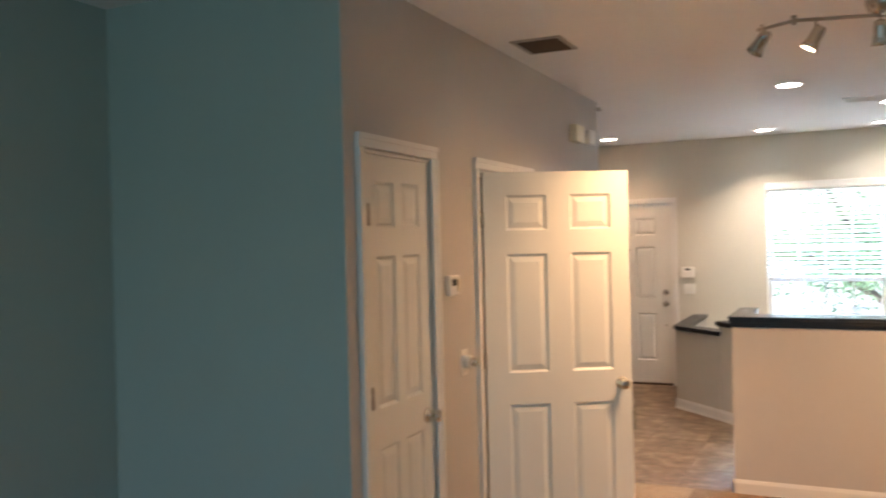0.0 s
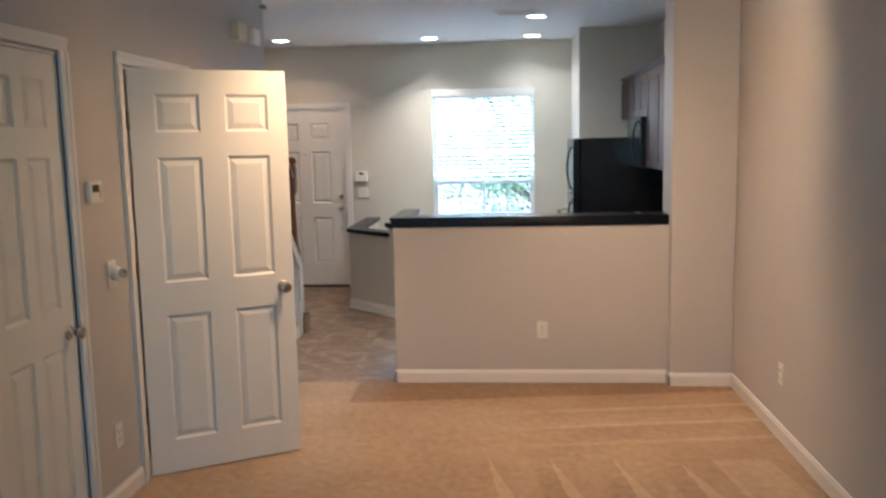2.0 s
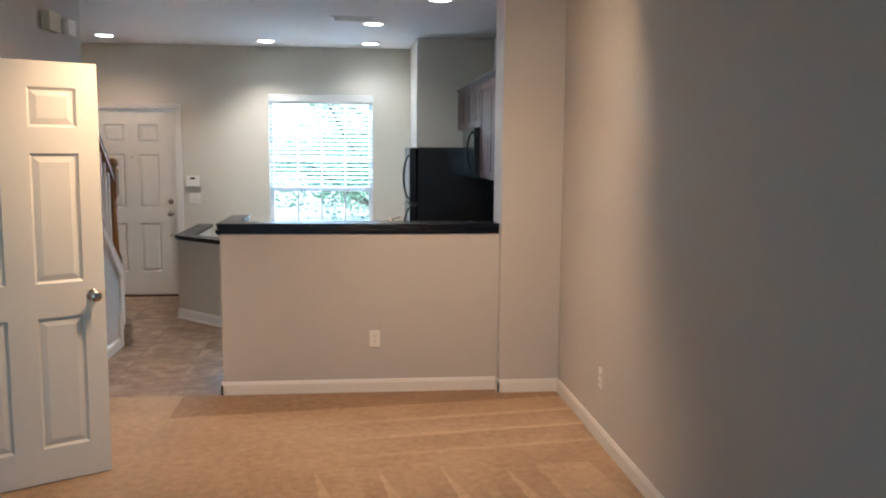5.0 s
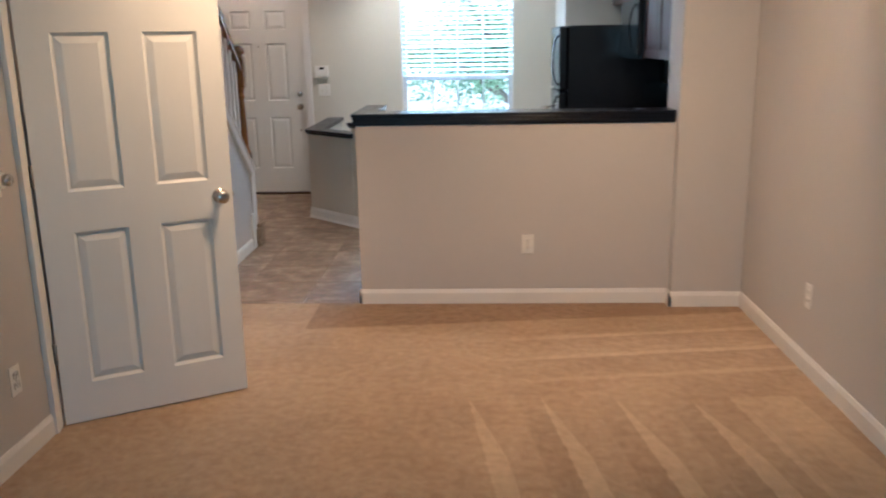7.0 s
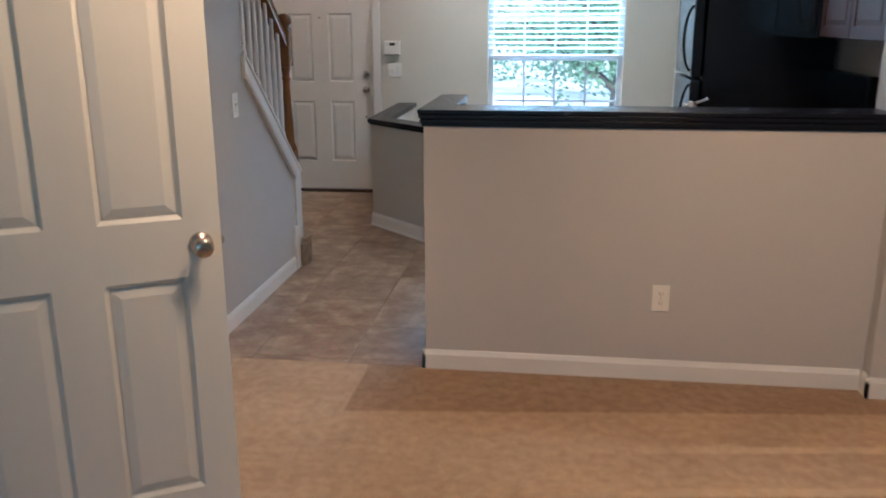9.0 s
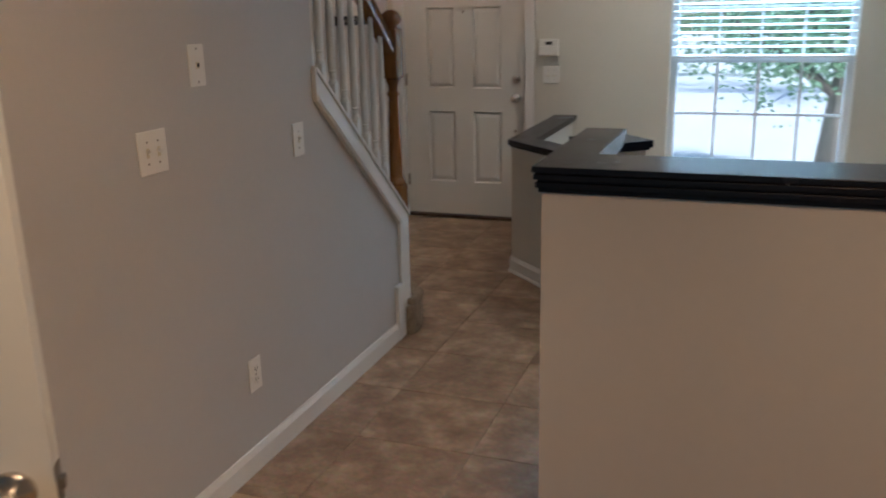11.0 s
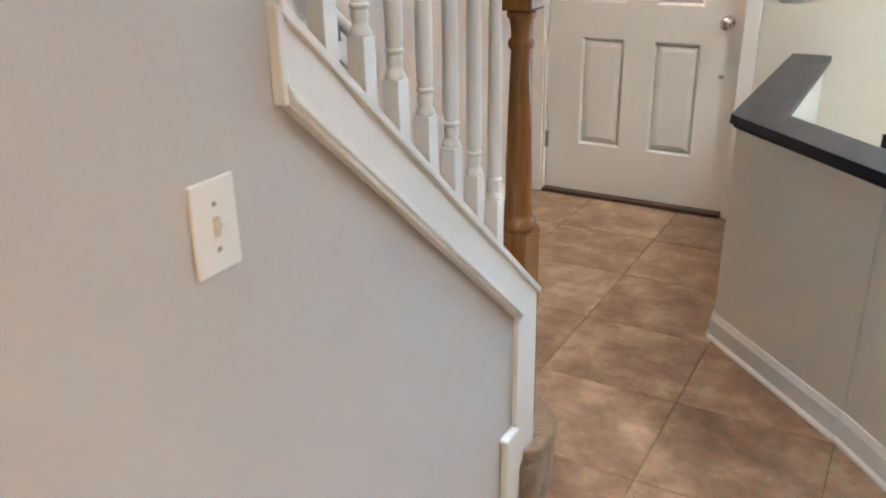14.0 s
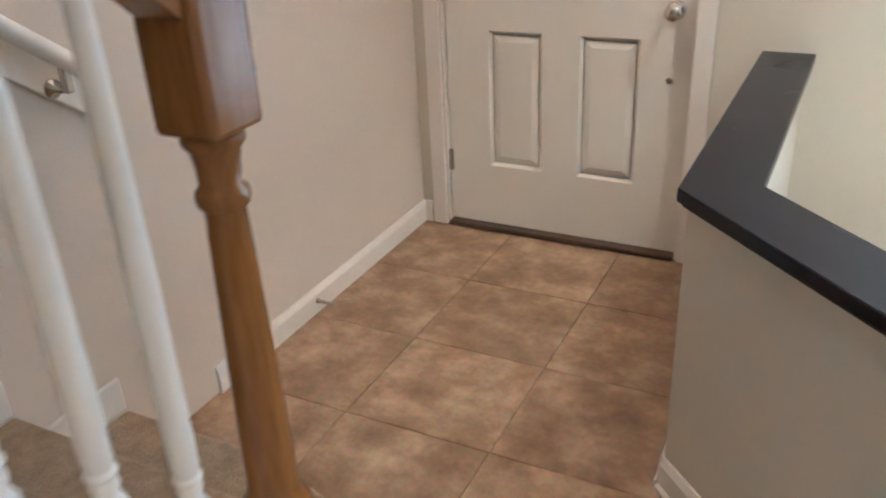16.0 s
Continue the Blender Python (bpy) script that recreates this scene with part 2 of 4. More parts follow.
def carpet_material(name, marks, low, high):
    """Tan cut pile; marks adds the light and dark strokes that a vacuum cleaner leaves in the nap, and a darker band by
    the half wall.
    """
    m = bpy.data.materials.new(name)
    m.use_nodes = True
    nt = m.node_tree
    b = nt.nodes["Principled BSDF"]
    tc = nt.nodes.new("ShaderNodeTexCoord")
    pile, soft = nt.nodes.new("ShaderNodeTexNoise"), nt.nodes.new("ShaderNodeTexNoise")
    pile.inputs["Scale"].default_value, pile.inputs["Detail"].default_value = 260, 3
    soft.inputs["Scale"].default_value, soft.inputs["Detail"].default_value, soft.inputs["Roughness"].default_value = 20.0, 6, 0.66
    for n in (pile, soft):
        nt.links.new(tc.outputs["Object"], n.inputs["Vector"])
    ramp = nt.nodes.new("ShaderNodeValToRGB")
    ramp.color_ramp.elements[0].position, ramp.color_ramp.elements[0].color = 0.22, (*low, 1)
    ramp.color_ramp.elements[1].position, ramp.color_ramp.elements[1].color = 0.78, (*high, 1)
    fac = soft.outputs["Fac"]
    if marks:
        def plus(a, c):
            n = nt.nodes.new("ShaderNodeMath")
            n.operation = "ADD"
            nt.links.new(a, n.inputs[0])
            nt.links.new(c, n.inputs[1])
            return n.outputs[0]
        sep = nt.nodes.new("ShaderNodeSeparateXYZ")
        warp = nt.nodes.new("ShaderNodeVectorMath")
        warp.operation = "MULTIPLY_ADD"
        warp.inputs[1].default_value = (0.035, 0.035, 0)
        nt.links.new(soft.outputs["Color"], warp.inputs[0])
        nt.links.new(tc.outputs["Object"], warp.inputs[2])
        nt.links.new(warp.outputs[0], sep.inputs[0])

        def calc(op, a, c=0.0, e=0.0):
            n = nt.nodes.new("ShaderNodeMath")
            n.operation = op
            for k, v in enumerate((a, c, e)):
                if isinstance(v, (int, float)):
                    n.inputs[k].default_value = v
                else:
                    nt.links.new(v, n.inputs[k])
            return n.outputs[0]
        X, Y = sep.outputs[0], sep.outputs[1]
        fac = calc("MULTIPLY_ADD", fac, 0.6, 0.19)
        # narrow pointed strokes that widen towards the near end of the room, slanting a little
        slant = calc("MULTIPLY_ADD", Y, 0.13, X)
        u = calc("FRACT", calc("MULTIPLY", calc("SUBTRACT", slant, 1.87), 3.06))
        reach = calc("SUBTRACT", 5.11, Y)
        inside = calc("MULTIPLY", calc("GREATER_THAN", reach, 0.0), calc("GREATER_THAN", slant, 1.87))
        sliver = calc("MULTIPLY", calc("LESS_THAN", u, calc("MINIMUM", calc("MULTIPLY", reach, 0.45), 0.26)), inside)
        shade = calc("MULTIPLY", calc("MULTIPLY", calc("GREATER_THAN", u, 0.66), inside), calc("MINIMUM", calc("MULTIPLY", reach, 3.0), 1.0))
        patch = calc("MULTIPLY", calc("MULTIPLY", calc("GREATER_THAN", slant, 3.03), calc("LESS_THAN", slant, 3.33)), calc("GREATER_THAN", reach, 0.0))
        # thin light lines across the room
        level = calc("MULTIPLY_ADD", X, -0.13, Y)
        v = calc("FRACT", calc("MULTIPLY", calc("SUBTRACT", level, 5.07), 3.5))
        band = calc("MULTIPLY", calc("GREATER_THAN", level, 5.07), calc("LESS_THAN", level, 5.76))
        fade = calc("MAXIMUM", calc("MINIMUM", calc("MULTIPLY", calc("SUBTRACT", X, 1.1), 1.2), 1.0), 0.0)
        cross = calc("MULTIPLY", calc("MULTIPLY", calc("LESS_THAN", v, 0.17), band), fade)
        under = calc("MULTIPLY", calc("MULTIPLY", calc("SUBTRACT", v, 0.17), band), fade)
        fac = plus(fac, calc("MULTIPLY", calc("MAXIMUM", sliver, patch), 0.16))
        fac = plus(fac, calc("MULTIPLY", shade, -0.08))
        fac = plus(fac, calc("MULTIPLY", cross, 0.12))
        fac = plus(fac, calc("MULTIPLY", under, -0.10))
        # darker band along the half wall
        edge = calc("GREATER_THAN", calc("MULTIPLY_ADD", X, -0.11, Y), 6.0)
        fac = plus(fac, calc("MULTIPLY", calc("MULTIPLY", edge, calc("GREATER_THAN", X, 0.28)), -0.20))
        # broad drifts of nap brushed one way and the other
        drift = nt.nodes.new("ShaderNodeTexNoise")
        drift.inputs["Scale"].default_value, drift.inputs["Detail"].default_value, drift.inputs["Distortion"].default_value = 1.6, 2, 0.8
        nt.links.new(tc.outputs["Object"], drift.inputs["Vector"])
        fac = plus(fac, calc("MULTIPLY", calc("SUBTRACT", drift.outputs["Fac"], 0.5), 0.30))
    nt.links.new(fac, ramp.inputs["Fac"])
    mx = nt.nodes.new("ShaderNodeMix")
    mx.data_type, mx.blend_type = "RGBA", "OVERLAY"
    mx.inputs[0].default_value = 0.5
    nt.links.new(ramp.outputs["Color"], mx.inputs[6])
    nt.links.new(pile.outputs["Fac"], mx.inputs[7])
    nt.links.new(mx.outputs[2], b.inputs["Base Color"])
    b.inputs["Roughness"].default_value = 0.95
    b.inputs["Sheen Weight"].default_value = 0.15
    bp = nt.nodes.new("ShaderNodeBump")
    bp.inputs["Strength"].default_value, bp.inputs["Distance"].default_value = 0.7, 0.006
    nt.links.new(pile.outputs["Fac"], bp.inputs["Height"])
    nt.links.new(bp.outputs["Normal"], b.inputs["Normal"])
    return m


def glass_material():
    m = bpy.data.materials.new("clear_glass")
    m.use_nodes = True
    b = m.node_tree.nodes["Principled BSDF"]
    b.inputs["Transmission Weight"].default_value, b.inputs["Roughness"].default_value, b.inputs["IOR"].default_value = 1.0, 0.0, 1.1
    return m


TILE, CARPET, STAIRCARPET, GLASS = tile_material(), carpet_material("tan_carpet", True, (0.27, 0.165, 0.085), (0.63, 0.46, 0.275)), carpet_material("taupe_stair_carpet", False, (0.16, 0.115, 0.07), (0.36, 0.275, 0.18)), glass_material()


# ---- mesh helpers ----
class Shape:
    """Collects boxes, prisms and turned forms in one mesh."""

    def __init__(self):
        self.bm = bmesh.new()

    def box(self, x0, x1, y0, y1, z0, z1, bevel=0.0):
        geom = bmesh.ops.create_cube(self.bm, size=1, matrix=Matrix.Translation(((x0 + x1) / 2, (y0 + y1) / 2, (z0 + z1) / 2)) @ Matrix.Diagonal((x1 - x0, y1 - y0, z1 - z0, 1)))
        if bevel:
            edges = {e for v in geom["verts"] for e in v.link_edges}
            bmesh.ops.bevel(self.bm, geom=list(edges), offset=bevel, segments=2, affect="EDGES", profile=0.5)
        return self

    def prism(self, points, axis, a, b):
        """Extrudes a polygon given in the plane across axis from a to b."""
        def at(u, v, w):
            return {"z": (u, v, w), "x": (w, u, v), "y": (u, w, v)}[axis]
        lo = [self.bm.verts.new(at(u, v, a)) for u, v in points]
        hi = [self.bm.verts.new(at(u, v, b)) for u, v in points]
        n = len(points)
        self.bm.faces.new(lo)
        self.bm.faces.new(hi[::-1])
        for k in range(n):
            self.bm.faces.new((lo[k], hi[k], hi[(k + 1) % n], lo[(k + 1) % n]))
        return self

    def turned(self, profile, m=Matrix(), sides=20):
        """Turns (radius, height) pairs about the local z axis."""
        rings = []
        for r, z in profile:
            rings.append([self.bm.verts.new(m @ Vector((r * math.cos(2 * math.pi * k / sides), r * math.sin(2 * math.pi * k / sides), z))) for k in range(sides)])
        for p, q in zip(rings, rings[1:]):
            for k in range(sides):
                f = self.bm.faces.new((p[k], p[(k + 1) % sides], q[(k + 1) % sides], q[k]))
                f.smooth = True
        self.bm.faces.new(rings[0][::-1])
        self.bm.faces.new(rings[-1])
        return self

    def frustum(self, lower, upper, y0, y1):
        """A raised field: rectangle (x0, x1, z0, z1) at depth y0, a smaller one at y1."""
        def ring(r, y):
            x0, x1, z0, z1 = r
            return [self.bm.verts.new(p) for p in ((x0, y, z0), (x1, y, z0), (x1, y, z1), (x0, y, z1))]
        a, b = ring(lower, y0), ring(upper, y1)
        for k in range(4):
            self.bm.faces.new((a[k], a[(k + 1) % 4], b[(k + 1) % 4], b[k]))
        self.bm.faces.new(b)
        return self

    def done(self, name, mat, m=None, parent=None, label="", category="", group="", kind="", bevel=0.0):
        bmesh.ops.recalc_face_normals(self.bm, faces=self.bm.faces)
        me = bpy.data.meshes.new(name)
        self.bm.to_mesh(me)
        self.bm.free()
        me.materials.append(mat)
        ob = new(name, me)
        if m is not None:
            ob.matrix_basis = m
        if parent:
            ob.parent = parent
        if bevel:
            mod = ob.modifiers.new("bevel", "BEVEL")
            mod.width, mod.segments, mod.limit_method = bevel, 2, "ANGLE"
        return tagged(ob, label, category, group, kind)


def thing(name, m, label, category, group=""):
    ob = new(name)
    ob.matrix_basis = m
    ob.empty_display_size = 0.1
    return tagged(ob, label, category, group)


def with_openings(s, axis, f0, f1, a, b, z1, openings):
    """Wall slab along axis from a to b, with through openings (from, to, sill, head)."""
    def slab(p, q, lo, hi):
        if q - p > 1e-4 and hi - lo > 1e-4:
            s.box(f0, f1, p, q, lo, hi) if axis == "y" else s.box(p, q, f0, f1, lo, hi)
    at = a
    for p, q, sill, head in sorted(openings):
        slab(at, p, 0, z1)
        slab(p, q, 0, sill)
        slab(p, q, head, z1)
        at = q
    slab(at, b, 0, z1)
    return s


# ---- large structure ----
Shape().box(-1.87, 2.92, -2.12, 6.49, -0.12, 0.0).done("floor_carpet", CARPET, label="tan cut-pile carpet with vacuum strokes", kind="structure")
tile_bed = Shape().box(-1.74, 2.92, 6.49, 10.54, -0.12, -0.005).done("floor_tiled", GROUT, label="brown mottled ceramic tile floor with dark grout", kind="structure")
Shape().box(-1.87, 2.92, -2.12, 10.54, CEIL, CEIL + 0.2).done("ceiling", CEILING, label="flat white textured ceiling", kind="structure")

s = with_openings(Shape(), "y", WX - 0.12, WX, 3.58, 7.224, CEIL, [(3.60, 4.185, 0, 2.072), (4.77, 5.56, 0, 2.065)])
s.box(WX - 0.004, WX, 3.46, 3.58, 0, CEIL)
s.done("wall_west", GREIGE, label="greige painted wall with two door openings", kind="structure")
Shape().box(-1.87, WX - 0.004, 3.46, 3.58, 0, CEIL).done("wall_alcove", TEAL, label="teal painted alcove wall", kind="structure")
Shape().box(-1.87, -1.75, -2.0, 3.46, 0, CEIL).done("wall_alcove_side", TEAL, label="teal painted side wall", kind="structure")
with_openings(Shape(), "x", -2.12, -2.0, -1.87, 2.92, CEIL, [(-0.4, 1.2, 0.65, 2.15)]).done("wall_south", GREIGE, label="greige painted wall with an assumed window opening", kind="structure")
Shape().box(EX, EX + 0.12, -2.0, NY, 0, CEIL).done("wall_east", GREIGE, label="greige painted long plain wall", kind="structure")
with_openings(Shape(), "x", NY, NY + 0.14, -1.74, 2.92, CEIL, [(-1.505, -0.545, 0, 2.065), (0.46, 1.61, 0.44, 2.20)]).done("wall_north", CREAM, label="cream painted wall with front door and window", kind="structure")
Shape().box(LX - 0.12, LX, 3.58, NY, 0, CEIL).done("wall_stair", PEACH, label="cream painted wall beside the stairs", kind="structure")
Shape().box(LX, WX - 0.12, 5.72, 5.82, 0, CEIL).box(LX, WX - 0.12, 4.50, 4.60, 0, CEIL).done("wall_closet", GREIGE, label="plain closet partition walls", kind="structure")
Shape().box(2.385, EX, 6.41, 6.74, 0, CEIL).done("wall_pier", GREIGE, label="greige painted full-height pier", kind="structure", bevel=0.006)
Shape().box(2.03, EX, 9.41, NY, 0, CEIL).done("wall_pantry", CREAM, label="cream painted pantry enclosure", kind="structure", bevel=0.006)

# knee wall under the balustrade: its top follows the stairs
def cap_line(y):
    return 0.617 + (8.069 - y) * 0.883


Shape().prism([(7.224, 0), (8.069, 0), (8.069, cap_line(8.069) - 0.02), (7.224, cap_line(7.224) - 0.02)], "x", WX - 0.12, WX).done("wall_knee", GREIGE, label="greige knee wall sloping with the stairs", kind="structure")
s = Shape().prism([(0.523, 6.49), (2.385, 6.49), (2.385, 6.66), (0.610, 6.66), (0.610, 7.20), (0.523, 7.20)], "z", 0, 1.088)
s.done("wall_half", GREIGE, label="greige half-height wall between living room and kitchen", kind="structure")

# low wall by the front door: straight run, a slanted run and a taller end post
LOW = [(-0.305, NY), (-0.305, 9.17), (0.160, 8.716), (0.238, 8.80), (-0.190, 9.225), (-0.190, NY)]
Shape().prism(LOW, "z", 0, 0.768).done("wall_low", CREAM, label="cream low divider wall in the foyer", kind="structure")
POST = [(0.163, 8.718), (0.343, 8.507), (0.532, 8.672), (0.352, 8.880)]
Shape().prism(POST, "z", 0, 0.856).done("wall_post", CREAM, label="cream square end post of the low wall", kind="structure", bevel=0.004)


def grown(points, d):
    """A polygon pushed outwards by d."""
    n, out = len(points), []
    area = sum(points[k][0] * points[(k + 1) % n][1] - points[(k + 1) % n][0] * points[k][1] for k in range(n))
    sign = 1 if area > 0 else -1
    for k in range(n):
        p, q, r = (Vector(points[(k + j) % n]) for j in (-1, 0, 1))
        e, f = (q - p).normalized(), (r - q).normalized()
        a, b = Vector((e.y, -e.x)) * sign, Vector((f.y, -f.x)) * sign
        mitre = (a + b) / (1 + a.dot(b))
        out.append(tuple(q + mitre * d))
    return out


def black_cap(name, points, z, layers, label):
    s = Shape()
    for lo, hi, d in layers:
        s.prism(grown(points, d), "z", z + lo, z + hi)
    return s.done(name, BLACKTOP, label=label, category="wall cap", kind="structure", bevel=0.003)


BAR = [(0.523, 6.49), (2.381, 6.49), (2.381, 6.676), (0.610, 6.676), (0.610, 7.20), (0.523, 7.20)]
s = Shape()
for lo, hi, d in ((0.0, 0.013, 0.008), (0.013, 0.029, 0.015), (0.029, 0.035, 0.011), (0.035, 0.050, 0.019), (0.050, 0.054, 0.015), (0.054, 0.070, 0.023)):
    poly = [(min(x, 2.381), y) for x, y in grown(BAR, d)]
    s.prism(poly, "z", 1.088 + lo, 1.088 + hi)
s.done("bar_cap", BLACKTOP, label="black bar top with stepped moulded edge on half wall", kind="structure", bevel=0.0025)
s = Shape()
for lo, hi, d in ((0.0, 0.012, 0.012), (0.012, 0.044, 0.024)):
    s.prism([(x, min(y, NY - 0.001)) for x, y in grown(LOW, d)], "z", 0.768 + lo, 0.768 + hi)
s.done("low_wall_cap", BLACKTOP, label="black cap along the low foyer wall", kind="structure", bevel=0.004)
black_cap("post_cap", POST, 0.856, ((0.0, 0.014, 0.014), (0.014, 0.05, 0.026)), "black square cap on the end post")

# baseboards
def skirting(s, x0, y0, x1, y1, height=0.09, shoe=0.0):
    """A run of baseboard whose back is the line given; its front lies to the left of the way from the first point to the second."""
    a, b = Vector((x0, y0)), Vector((x1, y1))
    d = (b - a).normalized()
    n = Vector((-d.y, d.x))
    prof = [(0, 0), (0.014 + shoe, 0), (0.014 + shoe * 0.9, 0.008), (0.014, 0.016), (0.014, height - 0.022), (0.010, height - 0.012), (0.006, height), (0, height)]
    bm = s.bm
    ends = [[bm.verts.new((*(p + n * u), v)) for u, v in prof] for p in (a, b)]
    k = len(prof)
    for j in range(k):
        bm.faces.new((ends[0][j], ends[1][j], ends[1][(j + 1) % k], ends[0][(j + 1) % k]))
    bm.faces.new(ends[0])
    bm.faces.new(ends[1][::-1])
    return s


s = Shape()
for run in ((WX, 3.555, WX, 3.46), (WX, 4.703, WX, 4.26), (WX, 7.905, WX, 5.63), (2.371, 6.49, 0.509, 6.49), (0.523, 6.476, 0.523, 7.20), (EX, 6.41, 2.371, 6.41), (2.385, 6.396, 2.385, 6.475), (EX, -2.0, EX, 6.396),
            (WX - 0.004, 3.46, -1.75, 3.46), (-1.75, 3.446, -1.75, -2.0), (-1.75, -2.0, EX, -2.0), (LX, NY, LX, 9.04), (-1.575, NY, LX + 0.014, NY), (-0.305, NY, -0.475, NY), (2.03, NY, -0.19, NY), (2.03, 9.41, 2.03, NY)):
    x0, y0, x1, y1 = run
    skirting(s, x0, y0, x1, y1)
s.done("baseboard", TRIM, label="white painted baseboards", kind="structure")
s = Shape()
for p, q in ((LOW[1], LOW[0]), (LOW[2], LOW[1]), (POST[1], POST[0]), (POST[2], POST[1])):
    skirting(s, *p, *q, 0.095, 0.010)
s.done("baseboard_low_wall", TRIM, label="white baseboard round the low wall", kind="structure")


# ---- doors ----
def six_panels(w, cols, rows):
    return [(c0, c1, z0, z1) for z0, z1 in rows for c0, c1 in cols]


def leaf(w, h, t, cols, rows):
    """A six-panel leaf: x from hinge edge, y through its thickness, raised panels on both sides."""
    s = Shape()
    s.box(0.02, w - 0.02, 0.010, t - 0.010, 0.02, h - 0.02)
    xs = [0] + [v for c in cols for v in c] + [w]
    for k in range(0, len(xs), 2):
        s.box(xs[k], xs[k + 1], 0, t, 0, h)
    zs = [0] + [v for r in sorted(rows) for v in r] + [h]
    for c0, c1 in cols:
        for k in range(0, len(zs), 2):
            s.box(c0, c1, 0, t, zs[k], zs[k + 1])
        for z0, z1 in rows:
            for y0, y1, edge in ((0.010, 0.003, 0.0), (t - 0.010, t - 0.003, t)):
                s.frustum((c0 + 0.016, c1 - 0.016, z0 + 0.016, z1 - 0.016), (c0 + 0.042, c1 - 0.042, z0 + 0.042, z1 - 0.042), y0, y1)
                inner = (c0 + 0.012, c1 - 0.012, z0 + 0.012, z1 - 0.012)
                s.frustum((c0, c1, z0, z1), inner, edge + (0.001 if edge == 0 else -0.001), y0)
    return s


def knob(parent, x, y, z, side):
    """A round door knob with rose; side is +1 or -1 along y."""
    m = Matrix.Translation((x, y, z)) @ Matrix.Rotation(radians(-90 * side), 4, "X")
    prof = [(0.033, 0), (0.033, 0.004), (0.028, 0.009), (0.013, 0.012), (0.011, 0.030), (0.016, 0.036), (0.026, 0.044), (0.029, 0.054), (0.026, 0.064), (0.017, 0.069), (0.004, 0.070)]
    Shape().turned(prof, m, 24).done("knob", CHROME, parent=parent, label="round satin nickel knob")


def hinge(parent, x, y, z, name="hinge"):
    s = Shape().turned([(0.007, -0.045), (0.007, 0.045)], Matrix.Translation((x, y, z)), 10)
    s.box(x - 0.018, x + 0.018, y + 0.003, y + 0.006, z - 0.044, z + 0.044)
    s.done(name, HINGE, parent=parent, label="steel butt hinge")


def casing_y(s, f, y0, y1, top, w=0.062, out=0.018):
    """Door casing on a wall face x = f that looks to +x, round an opening from y0 to y1."""
    for p, q in ((y0 - w, y0 - 0.005), (y1 + 0.005, y1 + w)):
        s.box(f, f + out, p, q, 0, top + 0.005, 0.004)
        s.box(f + out, f + out + 0.005, p + (0.0 if p < y0 - 0.01 else 0.034), q - (0.034 if p < y0 - 0.01 else 0.0), 0, top + 0.005)
    s.box(f, f + out, y0 - w, y1 + w, top + 0.005, top + w, 0.004)
    s.box(f + out, f + out + 0.005, y0 - w, y1 + w, top + 0.040, top + w)
    # jamb lining
    s.box(f - 0.12, f + 0.003, y0 - 0.004, y0 + (0.028 if y0 > 4.5 else 0.012), 0, top)
    s.box(f - 0.12, f, y1 - 0.012, y1 + 0.005, 0, top)
    s.box(f - 0.12, f, y0 + 0.030, y1 - 0.012, top - 0.012, top + 0.005)


s = Shape()
casing_y(s, WX, 3.605, 4.195, 2.072)
s.done("door_trim_1", TRIM, label="white casing round the narrow closet door", kind="structure")
s = Shape()
casing_y(s, WX, 4.767, 5.563, 2.065)
s.done("door_trim_2", TRIM, label="white casing round the open closet door", kind="structure")

ROWS6 = [(0.185, 0.838), (1.003, 1.630), (1.748, 1.940)]
closet = thing("closet_door", pose(WX - 0.006, 3.620, 0.012, 0, 0, 90), "narrow white six-panel closet door, closed", "door")
leaf(0.560, 2.045, 0.034, [(0.085, 0.245), (0.315, 0.475)], ROWS6).done("leaf", DOOR, parent=closet)
knob(closet, 0.515, 0.0, 0.893, -1)
for z in (1.80, 1.058, 0.30):
    hinge(closet, 0.012, -0.008, z)

ANG = math.degrees(math.atan2(5.172 - 4.772, 0.166 + 0.508))
opened = thing("open_closet_door", pose(-0.508, 4.772, 0.008, 0, 0, ANG), "white six-panel door standing half open into the room", "door")
leaf(0.778, 2.043, 0.035, [(0.119, 0.334), (0.461, 0.679)], [(0.172, 0.822), (0.988, 1.612), (1.736, 1.922)]).done("leaf", DOOR, parent=opened)
knob(opened, 0.722, 0.0, 0.915, -1)
knob(opened, 0.722, 0.035, 0.915, 1)
for z in (1.797, 1.061, 0.317):
    hinge(opened, -0.004, 0.004, z)
Shape().box(0.7775, 0.7795, 0.005, 0.030, 0.885, 0.945).box(0.778, 0.788, 0.010, 0.024, 0.906, 0.926, 0.003).done("latch", HINGE, parent=opened, label="steel latch plate and bolt")

# front door
front = thing("front_door", pose(-1.493, NY + 0.022, 0.022), "white six-panel steel front door, closed", "door")
leaf(0.936, 2.030, 0.045, [(0.180, 0.395), (0.540, 0.760)], [(0.255, 0.797), (0.968, 1.555), (1.690, 1.880)]).done("leaf", DOOR, parent=front)
knob(front, 0.873, 0.0, 0.902, -1)
Shape().turned([(0.031, 0), (0.031, 0.006), (0.026, 0.012), (0.014, 0.014), (0.012, 0.020)], Matrix.Translation((0.873, 0, 1.035)) @ Matrix.Rotation(radians(90), 4, "X"), 24).box(0.868, 0.878, -0.034, -0.012, 1.022, 1.048, 0.003).done("deadbolt", CHROME, parent=front, label="satin nickel deadbolt turn")
Shape().turned([(0.013, 0), (0.012, 0.004), (0.004, 0.005)], Matrix.Translation((0.868, 0, 0.660)) @ Matrix.Rotation(radians(90), 4, "X"), 16).done("plug", HINGE, parent=front, label="small metal plug")
